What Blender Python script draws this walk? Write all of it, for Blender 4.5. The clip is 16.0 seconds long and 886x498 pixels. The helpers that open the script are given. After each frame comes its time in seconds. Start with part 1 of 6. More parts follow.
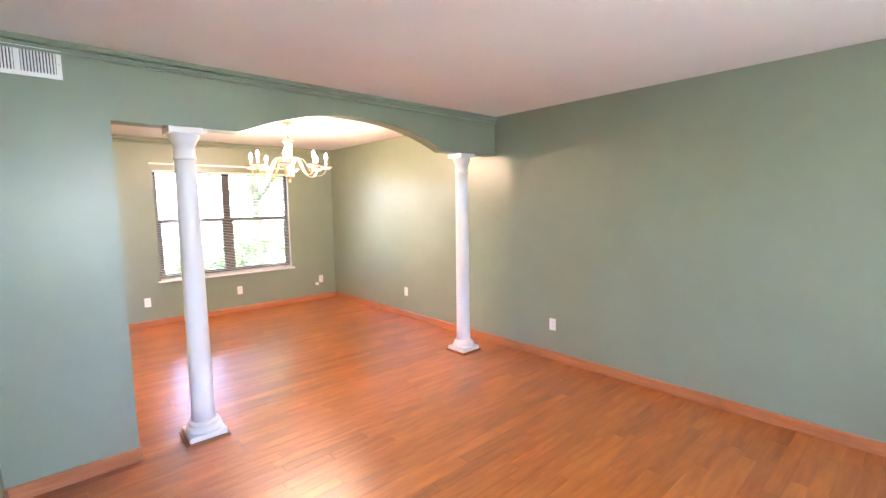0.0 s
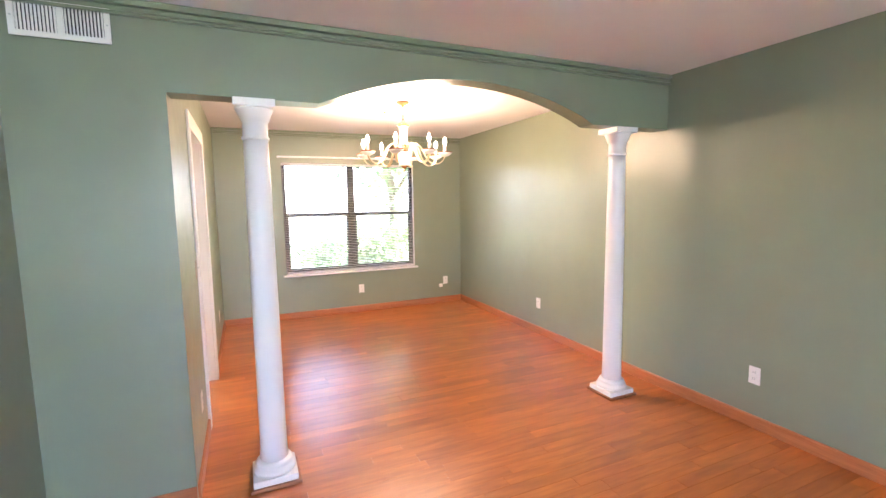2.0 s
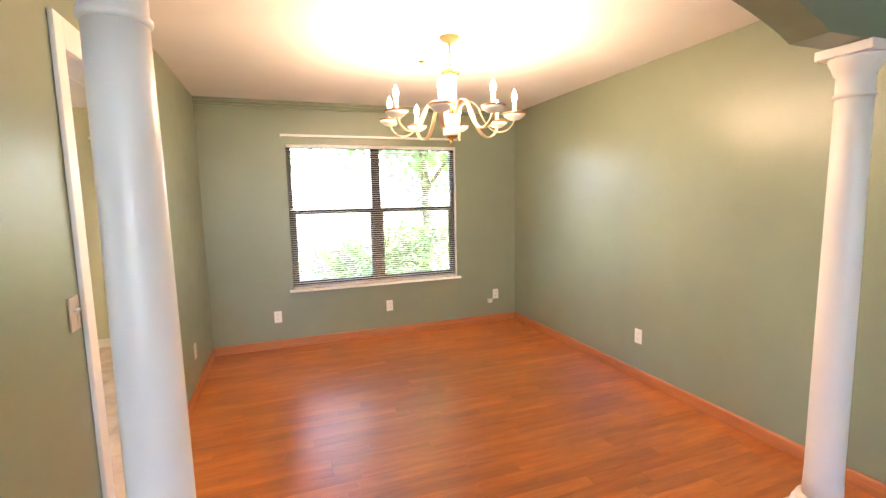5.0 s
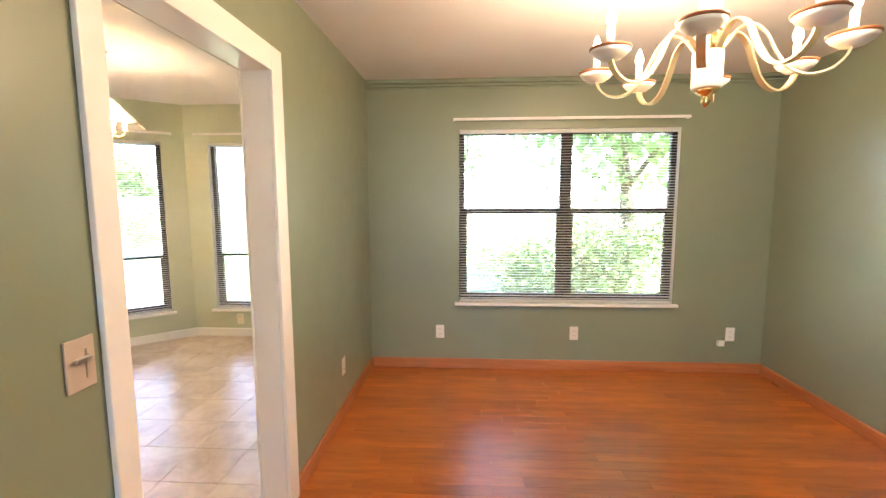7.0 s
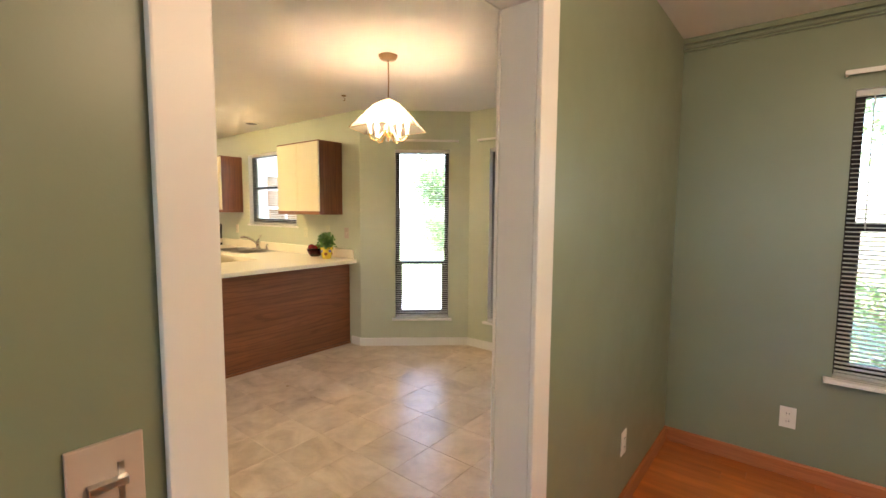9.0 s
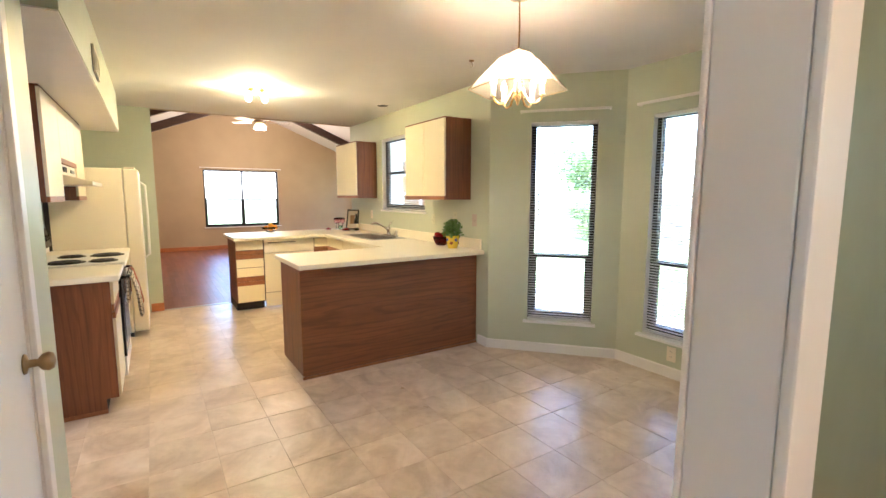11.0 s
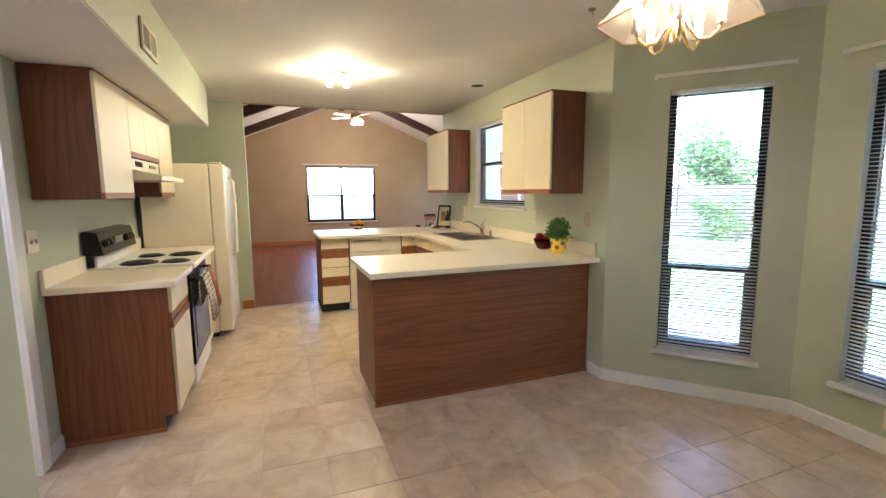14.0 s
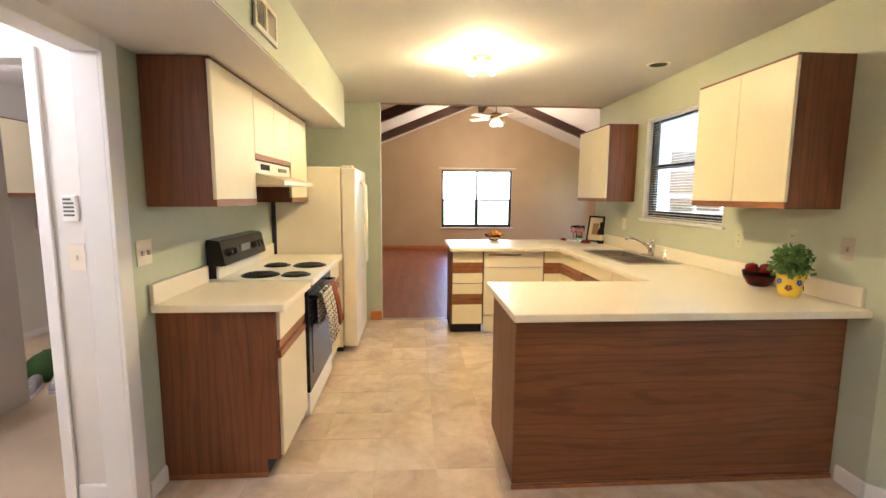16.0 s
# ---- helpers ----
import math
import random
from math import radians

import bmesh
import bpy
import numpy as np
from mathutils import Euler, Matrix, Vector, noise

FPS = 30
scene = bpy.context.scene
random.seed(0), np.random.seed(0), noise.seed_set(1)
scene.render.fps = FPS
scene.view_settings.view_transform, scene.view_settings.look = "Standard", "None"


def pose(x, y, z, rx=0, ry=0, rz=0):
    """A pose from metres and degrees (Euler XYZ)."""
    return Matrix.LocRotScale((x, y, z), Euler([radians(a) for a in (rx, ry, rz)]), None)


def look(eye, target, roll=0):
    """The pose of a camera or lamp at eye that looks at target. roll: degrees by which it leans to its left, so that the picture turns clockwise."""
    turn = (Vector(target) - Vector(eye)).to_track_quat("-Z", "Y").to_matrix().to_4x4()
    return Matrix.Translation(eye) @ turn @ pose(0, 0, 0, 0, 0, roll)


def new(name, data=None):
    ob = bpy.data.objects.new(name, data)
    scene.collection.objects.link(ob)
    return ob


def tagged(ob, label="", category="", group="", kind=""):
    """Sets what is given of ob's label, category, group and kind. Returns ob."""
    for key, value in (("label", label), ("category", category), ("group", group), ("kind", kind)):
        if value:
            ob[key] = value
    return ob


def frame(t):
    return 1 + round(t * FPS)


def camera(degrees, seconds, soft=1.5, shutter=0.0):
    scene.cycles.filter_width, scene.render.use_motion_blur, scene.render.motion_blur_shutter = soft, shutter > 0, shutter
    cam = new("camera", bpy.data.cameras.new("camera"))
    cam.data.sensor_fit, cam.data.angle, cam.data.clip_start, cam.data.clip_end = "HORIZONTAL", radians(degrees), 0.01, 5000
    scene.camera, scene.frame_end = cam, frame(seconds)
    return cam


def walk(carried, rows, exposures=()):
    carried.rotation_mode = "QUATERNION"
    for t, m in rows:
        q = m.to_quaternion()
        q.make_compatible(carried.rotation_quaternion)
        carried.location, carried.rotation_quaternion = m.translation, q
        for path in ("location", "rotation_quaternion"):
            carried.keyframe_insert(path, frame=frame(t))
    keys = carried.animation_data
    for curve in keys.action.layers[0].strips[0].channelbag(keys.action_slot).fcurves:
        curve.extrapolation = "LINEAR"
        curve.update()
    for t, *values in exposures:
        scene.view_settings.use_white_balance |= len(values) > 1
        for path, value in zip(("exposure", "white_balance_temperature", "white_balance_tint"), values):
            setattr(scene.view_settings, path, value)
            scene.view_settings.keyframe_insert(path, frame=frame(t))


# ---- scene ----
cam = camera(89.6, 16.0)
PATH = [
    (0, (0.16, 0.097, 1.551), (1.489, 1.577, 1.346), -0.9),
    (0.5, (0.313, 0.22, 1.554), (1.462, 1.845, 1.348), -1.2),
    (1, (0.493, 0.389, 1.536), (1.494, 2.107, 1.326), -1.4),
    (1.5, (0.654, 0.601, 1.53), (1.566, 2.369, 1.322), -1.2),
    (2, (0.797, 0.812, 1.526), (1.605, 2.628, 1.311), -0.9),
    (2.5, (0.891, 1.075, 1.524), (1.662, 2.906, 1.297), -0.4),
    (3, (0.95, 1.349, 1.531), (1.732, 3.174, 1.293), -0.2),
    (5.5, (1.248, 2.421, 1.471), (1.841, 4.317, 1.247), -1.8),
    (6, (1.327, 2.648, 1.474), (1.744, 4.591, 1.249), -1.5),
    (6.5, (1.374, 2.877, 1.463), (1.522, 4.859, 1.243), -0.9),
    (7, (1.361, 3.131, 1.475), (1.241, 5.114, 1.249), -0.2),
    (7.5, (1.385, 3.324, 1.424), (0.9, 5.256, 1.243), -0.4),
    (8, (1.341, 3.527, 1.445), (0.539, 5.351, 1.265), -0.2),
    (8.5, (1.223, 3.738, 1.452), (0.167, 5.426, 1.266), 0.1),
    (9, (1.105, 3.892, 1.436), (-0.144, 5.445, 1.262), 0.4),
    (9.5, (1.011, 4.055, 1.428), (-0.419, 5.442, 1.254), 0.2),
    (10, (0.922, 4.172, 1.424), (-0.638, 5.410, 1.239), 0.2),
    (10.1, (0.900, 4.198, 1.421), (-0.684, 5.406, 1.238), 0.2),
    (12.5, (0.521, 4.553, 1.411), (-1.184, 5.559, 1.128), -0.5),
    (13, (0.442, 4.622, 1.398), (-1.300, 5.566, 1.122), -0.4),
    (13.5, (0.308, 4.678, 1.39), (-1.49, 5.512, 1.124), -0.3),
    (14, (0.126, 4.723, 1.407), (-1.731, 5.419, 1.149), -0.4),
    (14.5, (-0.04, 4.77, 1.422), (-1.958, 5.28, 1.172), -0.5),
    (15, (-0.219, 4.808, 1.425), (-2.173, 5.158, 1.183), -0.4),
    (15.5, (-0.406, 4.806, 1.442), (-2.38, 5.018, 1.196), -0.0),
    (16, (-0.608, 4.792, 1.438), (-2.589, 4.925, 1.198), 0.4),
]
walk(cam, [(t, look(eye, target, roll)) for t, eye, target, roll in PATH], [
    (0.0, 5.22, 5750, 27), (1.5, 5.08, 5750, 27), (3.0, 4.86, 5800, 26), (5.5, 4.72, 6200, 20), (7.0, 4.50, 6050, 18), (8.0, 3.92, 6050, 17),
    (9.0, 3.84, 6050, 16), (10.2, 4.00, 5750, 15), (12.5, 3.57, 5000, 15), (14.0, 3.45, 5100, 15), (16.0, 3.70, 5600, 17)])

# ---- light ----
world = bpy.data.worlds.new("sky")
scene.world = world
world.use_nodes = True
wn = world.node_tree
sky = wn.nodes.new("ShaderNodeTexSky")
sky.sky_type = "NISHITA"
sky.sun_disc = False
sky.sun_elevation = radians(58)
sky.sun_rotation = radians(115)
wn.nodes["Background"].inputs["Strength"].default_value = 0.15
wn.links.new(sky.outputs[0], wn.nodes["Background"].inputs[0])

SUN_STRENGTH = 3.8
sun = new("sun", bpy.data.lights.new("sun", "SUN"))
sun.data.energy, sun.data.angle, sun.data.color = SUN_STRENGTH, radians(0.5), (1.0, 0.95, 0.88)
sun.matrix_world = look((13, -6, 19), (0, 0, 0))


def bulb_lamp(name, place, watts, colour, radius):
    lamp = new(name, bpy.data.lights.new(name, "POINT"))
    lamp.data.energy, lamp.data.color, lamp.data.shadow_soft_size = watts, colour, radius
    lamp.location = place
    return lamp


WARM = (1.0, 0.73, 0.45)
for k in range(8):
    turn = 2 * math.pi * (k + 0.35) / 8
    bulb_lamp("chandelier_bulbs", (2.20 + 0.385 * math.cos(turn), 4.83 + 0.385 * math.sin(turn), 2.085), 0.60, (1.0, 0.69, 0.40), 0.02)
for k in range(3):
    turn = 2 * math.pi * k / 3
    bulb_lamp("pendant_bulbs", (-1.07 + 0.09 * math.cos(turn), 6.01 + 0.09 * math.sin(turn), 2.02), 0.75, WARM, 0.03)
bulb_lamp("kitchen_bulbs", (-3.96, 5.29, 2.365), 8.6, (1.0, 0.77, 0.36), 0.06)
bulb_lamp("fan_bulbs", (-10.1, 6.53, 2.60), 14, WARM, 0.08)
# Added fill lamp that brightens the laundry; no fixture is built for it.
bulb_lamp("laundry_fill", (-3.9, 1.6, 2.25), 2.4, (1.0, 0.9, 0.78), 0.1)


# Unseen fill light, added because the hall doorway was too dark.
bulb_lamp("hall_fill", (-1.75, 2.3, 2.2), 3.7, (1.0, 0.94, 0.90), 0.1)


def window_light(name, m, w, h, watts, colour):
    """Sky light coming in through a window opening."""
    lamp = new(name, bpy.data.lights.new(name, "AREA"))
    lamp.data.shape, lamp.data.size, lamp.data.size_y, lamp.data.energy, lamp.data.color = "RECTANGLE", w, h, watts, colour
    lamp.matrix_world = m
    return lamp


SKYBLUE = (0.66, 0.85, 1.0)
window_light("front_window_sky", pose(1.15, -1.76, 1.3, 90, 0, 0), 2.1, 1.5, 2.4, SKYBLUE)

# ---- materials ----


def material(name):
    m = bpy.data.materials.new(name)
    m.use_nodes = True
    return m, m.node_tree, m.node_tree.nodes["Principled BSDF"]


def link_noise(nt, scale, detail=4.0, stretch=(1, 1, 1), rough=0.55, seed=0.0):
    geo = nt.nodes.new("ShaderNodeNewGeometry")
    mp = nt.nodes.new("ShaderNodeMapping")
    mp.inputs["Scale"].default_value = stretch
    mp.inputs["Location"].default_value = (seed, seed * 1.7, seed * 0.6)
    nt.links.new(geo.outputs["Position"], mp.inputs["Vector"])
    nz = nt.nodes.new("ShaderNodeTexNoise")
    nz.inputs["Scale"].default_value, nz.inputs["Detail"].default_value, nz.inputs["Roughness"].default_value = scale, detail, rough
    nt.links.new(mp.outputs[0], nz.inputs["Vector"])
    return nz.outputs["Fac"], mp


def ramp(nt, fac, stops):
    r = nt.nodes.new("ShaderNodeValToRGB")
    el = r.color_ramp.elements
    while len(el) < len(stops):
        el.new(0.5)
    for e, (p, c) in zip(el, stops):
        e.position, e.color = p, (*c, 1)
    nt.links.new(fac, r.inputs[0])
    return r.outputs[0]


def mix(nt, fac, a, b, kind="MIX"):
    n = nt.nodes.new("ShaderNodeMix")
    n.data_type, n.blend_type = "RGBA", kind
    for sock, v in ((n.inputs[0], fac), (n.inputs[6], a), (n.inputs[7], b)):
        if hasattr(v, "is_linked"):
            nt.links.new(v, sock)
        elif isinstance(v, (int, float)):
            sock.default_value = v
        else:
            sock.default_value = (*v, 1)
    return n.outputs[2]


def bump(nt, bsdf, fac, strength, distance=0.002):
    b = nt.nodes.new("ShaderNodeBump")
    b.inputs["Strength"].default_value, b.inputs["Distance"].default_value = strength, distance
    nt.links.new(fac, b.inputs["Height"])
    nt.links.new(b.outputs[0], bsdf.inputs["Normal"])


def paint(name, colour, rough=0.5, vary=0.08, relief=0.15, grain=220.0, metal=0.0, spec=0.5):
    """Plain painted or moulded surface: broad mottling, fine relief, uneven gloss."""
    m, nt, b = material(name)
    broad, _ = link_noise(nt, 1.7, 5.0)
    fine, _ = link_noise(nt, grain, 3.0)
    dark = tuple(c * (1 - vary) for c in colour)
    light = tuple(min(1.0, c * (1 + vary)) for c in colour)
    nt.links.new(ramp(nt, broad, [(0.3, dark), (0.7, light)]), b.inputs["Base Color"])
    gl, _ = link_noise(nt, 9.0, 4.0, seed=3.0)
    mr = nt.nodes.new("ShaderNodeMapRange")
    mr.inputs[3].default_value, mr.inputs[4].default_value = max(0.02, rough - (0.08 if rough > 0.3 else 0.01)), min(1, rough + (0.08 if rough > 0.3 else 0.01))
    nt.links.new(gl, mr.inputs[0])
    nt.links.new(mr.outputs[0], b.inputs["Roughness"])
    b.inputs["Metallic"].default_value = metal
    b.inputs["Specular IOR Level"].default_value = spec
    if relief:
        bump(nt, b, fine, relief, 0.0015)
    return m


def wood(name, dark, light, along, rough=0.4, ring=5.0, coat=0.0, pieces=False, arches=None, cross=14.0, soft=False, figure=0.36):
    """Timber with the grain running along one axis: 'x', 'y' or 'z'."""
    m, nt, b = material(name)
    long = 1.8 if soft else 0.9
    st = tuple(long if a == along else cross for a in "xyz")
    grain, mp = link_noise(nt, 1.6, 2.5 if soft else 8.0, st, 0.62)
    fibre, mp2 = link_noise(nt, 3.0 if soft else 9.0, 1.5 if soft else 5.0, tuple(long * 0.8 if a == along else cross * 1.3 for a in "xyz"), 0.6, 2.0)
    col = ramp(nt, grain, [(0.30, dark), (0.52, tuple((p + q) / 2 for p, q in zip(dark, light))), (0.72, light)])
    pores = ramp(nt, fibre, [(0.36, (0.70, 0.68, 0.66)), (0.60, (1, 1, 1))])
    col = mix(nt, 0.3 if soft else 0.55, col, pores, "MULTIPLY")
    if arches:
        wv = nt.nodes.new("ShaderNodeTexWave")
        wv.wave_type, wv.rings_direction = "RINGS", "SPHERICAL"
        wv.inputs["Scale"].default_value, wv.inputs["Distortion"].default_value = ring, 11.0
        wv.inputs["Detail"].default_value, wv.inputs["Detail Scale"].default_value = 3.0, 1.2
        geo = nt.nodes.new("ShaderNodeNewGeometry")
        mw = nt.nodes.new("ShaderNodeMapping")
        sc = tuple(0.13 if a == along else 1.6 for a in "xyz")
        mw.inputs["Scale"].default_value = sc
        mw.inputs["Location"].default_value = tuple(-q * c for q, c in zip(sc, arches))
        nt.links.new(geo.outputs["Position"], mw.inputs["Vector"])
        nt.links.new(mw.outputs[0], wv.inputs["Vector"])
        arch = ramp(nt, wv.outputs["Fac"], [(0.06, (0.45, 0.41, 0.38)), (0.26, (1, 1, 1))])
        col = mix(nt, figure, col, arch, "MULTIPLY")
    if pieces:
        info = nt.nodes.new("ShaderNodeObjectInfo") if pieces == "object" else nt.nodes.new("ShaderNodeNewGeometry")
        rnd = info.outputs["Random"] if pieces == "object" else info.outputs["Random Per Island"]
        for target in (mp, mp2):
            vm = nt.nodes.new("ShaderNodeVectorMath")
            vm.operation = "MULTIPLY"
            vm.inputs[1].default_value = (31.0, 17.0, 5.0)
            nt.links.new(rnd, vm.inputs[0])
            nt.links.new(vm.outputs[0], target.inputs["Location"])
        tone = ramp(nt, rnd, [(0.0, (0.80, 0.77, 0.74)), (0.5, (0.98, 0.98, 0.97)), (1.0, (1.12, 1.15, 1.18))])
        col = mix(nt, 1.0, col, tone, "MULTIPLY")
    nt.links.new(col, b.inputs["Base Color"])
    gl, _ = link_noise(nt, 5.0, 4.0, seed=5.0)
    mr = nt.nodes.new("ShaderNodeMapRange")
    mr.inputs[3].default_value, mr.inputs[4].default_value = rough - 0.05, rough + 0.09
    nt.links.new(gl, mr.inputs[0])
    if soft:
        b.inputs["Roughness"].default_value = rough
    else:
        nt.links.new(mr.outputs[0], b.inputs["Roughness"])
    b.inputs["Coat Weight"].default_value, b.inputs["Coat Roughness"].default_value = coat, 0.28
    if not soft:
        bump(nt, b, fibre, 0.12, 0.0008)
    return m


def stone_tile(name):
    m, nt, b = material(name)
    info = nt.nodes.new("ShaderNodeObjectInfo")
    cloud, mp = link_noise(nt, 3.2, 7.0, (1, 1, 1), 0.58)
    cloud.node.inputs["Distortion"].default_value = 1.1
    vein, mp2 = link_noise(nt, 17.0, 6.0, (1, 1, 1), 0.6, 4.0)
    vm = nt.nodes.new("ShaderNodeVectorMath")
    vm.operation = "MULTIPLY"
    vm.inputs[1].default_value = (23.0, 41.0, 0.0)
    nt.links.new(info.outputs["Random"], vm.inputs[0])
    nt.links.new(vm.outputs[0], mp.inputs["Location"])
    col = ramp(nt, cloud, [(0.28, (0.46, 0.345, 0.245)), (0.45, (0.585, 0.46, 0.34)), (0.57, (0.665, 0.54, 0.415)), (0.76, (0.73, 0.63, 0.52))])
    fleck = ramp(nt, vein, [(0.38, (0.89, 0.87, 0.85)), (0.6, (1.02, 1.02, 1.02))])
    col = mix(nt, 0.6, col, fleck, "MULTIPLY")
    tone = ramp(nt, info.outputs["Random"], [(0.0, (0.93, 0.92, 0.90)), (1.0, (1.05, 1.05, 1.06))])
    nt.links.new(mix(nt, 1.0, col, tone, "MULTIPLY"), b.inputs["Base Color"])
    gl, _ = link_noise(nt, 12.0, 4.0, seed=8.0)
    mr = nt.nodes.new("ShaderNodeMapRange")
    mr.inputs[3].default_value, mr.inputs[4].default_value = 0.24, 0.36
    nt.links.new(gl, mr.inputs[0])
    nt.links.new(mr.outputs[0], b.inputs["Roughness"])
    bump(nt, b, vein, 0.10, 0.001)
    return m


def glow(name, colour, strength):
    m, nt, b = material(name)
    b.inputs["Base Color"].default_value = (*colour, 1)
    b.inputs["Emission Color"].default_value = (*colour, 1)
    b.inputs["Emission Strength"].default_value = strength
    return m


def clear_glass(name, tint=(1, 1, 1), rough=0.0, seeded=0.0):
    m, nt, b = material(name)
    b.inputs["Base Color"].default_value = (*tint, 1)
    b.inputs["Transmission Weight"].default_value = 1.0
    b.inputs["Roughness"].default_value = rough
    b.inputs["IOR"].default_value = 1.45
    if seeded:
        fac, _ = link_noise(nt, 60.0, 2.0)
        bump(nt, b, fac, seeded, 0.002)
    return m


def let_through(m, colour, share):
    """Mixes thin-sheet translucency into a finished material."""
    nt = m.node_tree
    out, b = nt.nodes["Material Output"], nt.nodes["Principled BSDF"]
    tr, mx = nt.nodes.new("ShaderNodeBsdfTranslucent"), nt.nodes.new("ShaderNodeMixShader")
    tr.inputs["Color"].default_value = (*colour, 1)
    mx.inputs[0].default_value = share
    nt.links.new(b.outputs[0], mx.inputs[1])
    nt.links.new(tr.outputs[0], mx.inputs[2])
    nt.links.new(mx.outputs[0], out.inputs["Surface"])


def leaf(name, dark, light):
    m, nt, b = material(name)
    geo = nt.nodes.new("ShaderNodeNewGeometry")
    nt.links.new(ramp(nt, geo.outputs["Random Per Island"], [(0.0, dark), (1.0, light)]), b.inputs["Base Color"])
    b.inputs["Roughness"].default_value = 0.45
    let_through(m, tuple(1.3 * c for c in light), 0.35)
    return m


def check_cloth(name):
    m, nt, b = material(name)
    geo = nt.nodes.new("ShaderNodeNewGeometry")
    sep, com = nt.nodes.new("ShaderNodeSeparateXYZ"), nt.nodes.new("ShaderNodeCombineXYZ")
    nt.links.new(geo.outputs["Position"], sep.inputs[0])
    nt.links.new(sep.outputs["X"], com.inputs["X"])
    nt.links.new(sep.outputs["Z"], com.inputs["Y"])
    ck = nt.nodes.new("ShaderNodeTexBrick")
    ck.offset = 0.0
    for key, v in (("Color1", (0.70, 0.62, 0.50, 1)), ("Color2", (0.62, 0.54, 0.42, 1)), ("Mortar", (0.05, 0.035, 0.03, 1)), ("Scale", 1.0), ("Mortar Size", 0.0035), ("Brick Width", 0.032), ("Row Height", 0.032), ("Mortar Smooth", 0.2)):
        ck.inputs[key].default_value = v
    nt.links.new(com.outputs[0], ck.inputs["Vector"])
    nt.links.new(ck.outputs[0], b.inputs["Base Color"])
    b.inputs["Roughness"].default_value = 0.9
    fac, _ = link_noise(nt, 400.0, 2.0)
    bump(nt, b, fac, 0.4)
    return m


SAGE = paint("sage_wall_paint", (0.222, 0.256, 0.174), 0.34, 0.05, 0.12, 160.0)
MINT = paint("pale_green_wall_paint", (0.500, 0.530, 0.395), 0.42, 0.04, 0.22, 160.0)
TAN = paint("tan_wall_paint", (0.44, 0.335, 0.205), 0.6, 0.05, 0.2, 160.0)
LINEN = paint("off_white_wall_paint", (0.72, 0.68, 0.62), 0.6, 0.04, 0.2, 160.0)
TAUPE = paint("taupe_wall_paint", (0.47, 0.42, 0.37), 0.6, 0.04, 0.2, 160.0)
CEIL = paint("ceiling_paint", (0.77, 0.75, 0.74), 0.85, 0.03, 0.5, 70.0)
TRIM = paint("white_trim_paint", (0.80, 0.775, 0.745), 0.35, 0.03, 0.05)
PORCELAIN = paint("white_enamel", (0.80, 0.78, 0.72), 0.29, 0.02, 0.0)
ALMOND = paint("almond_enamel", (0.76, 0.69, 0.55), 0.30, 0.02, 0.12, 300.0)
CREAM = paint("cream_laminate", (0.81, 0.72, 0.51), 0.38, 0.03, 0.06)
COUNTER = paint("cream_countertop_laminate", (0.82, 0.745, 0.59), 0.30, 0.03, 0.0)
BLACK = paint("black_enamel", (0.010, 0.010, 0.011), 0.25, 0.1, 0.0, spec=0.3)
DULLBLACK = paint("black_rubber", (0.018, 0.017, 0.016), 0.6, 0.1, 0.1)
BRONZE = paint("dark_bronze_window_frame", (0.014, 0.011, 0.010), 0.5, 0.1, 0.05, spec=0.3)
PALEBRASS = paint("pale_lacquered_brass", (0.86, 0.72, 0.47), 0.28, 0.05, 0.0, metal=0.85)
PAINTEDPLATE = paint("overpainted_plate", (0.56, 0.56, 0.40), 0.4, 0.03, 0.0)
BRASS = paint("polished_brass", (0.80, 0.56, 0.24), 0.2, 0.05, 0.0, metal=1.0)
OLDBRASS = paint("aged_brass", (0.30, 0.20, 0.10), 0.35, 0.1, 0.0, metal=1.0)
CHROME = paint("chrome", (0.75, 0.74, 0.72), 0.12, 0.02, 0.0, metal=1.0)
STEEL = paint("brushed_steel", (0.55, 0.54, 0.52), 0.3, 0.05, 0.05, metal=1.0)
SLAT = paint("ivory_blind_vinyl", (0.80, 0.79, 0.77), 0.4, 0.03, 0.0)
let_through(SLAT, (0.80, 0.79, 0.77), 0.35)
PINKPLATE = paint("beige_plastic", (0.50, 0.41, 0.345), 0.35, 0.02, 0.0)
PLATE = paint("ivory_plastic", (0.78, 0.70, 0.55), 0.35, 0.02, 0.0)
WHITEPLATE = paint("white_plastic", (0.80, 0.77, 0.72), 0.35, 0.02, 0.0)
GROUT = paint("grey_grout", (0.56, 0.45, 0.35), 0.85, 0.1, 0.3)
UNDER = paint("dark_subfloor", (0.22, 0.07, 0.02), 0.7, 0.1, 0.1)
PLANK = wood("orange_laminate_board", (0.38, 0.096, 0.012), (0.58, 0.175, 0.026), "x", 0.33, pieces="object", coat=0.6, cross=11.0, soft=True)
PLANKS = wood("orange_laminate_boards", (0.38, 0.096, 0.012), (0.58, 0.175, 0.026), "x", 0.33, pieces="island", coat=0.6, cross=11.0, soft=True)
OAKBASE = wood("orange_oak_baseboard", (0.38, 0.12, 0.035), (0.52, 0.19, 0.065), "x", 0.4)
OAKBASEY = wood("orange_oak_baseboard_side", (0.38, 0.12, 0.035), (0.52, 0.19, 0.065), "y", 0.4)
DARKOAK = wood("dark_oak_veneer_upright", (0.150, 0.046, 0.015), (0.235, 0.078, 0.026), "z", 0.42, 5.0, arches=(-2.79, 3.84, 0.30), figure=0.42)
DARKOAKY = wood("dark_oak_veneer_level", (0.195, 0.066, 0.023), (0.285, 0.103, 0.037), "y", 0.42, 5.0, cross=12.0, arches=(-2.63, 6.2, 0.45), figure=0.42)
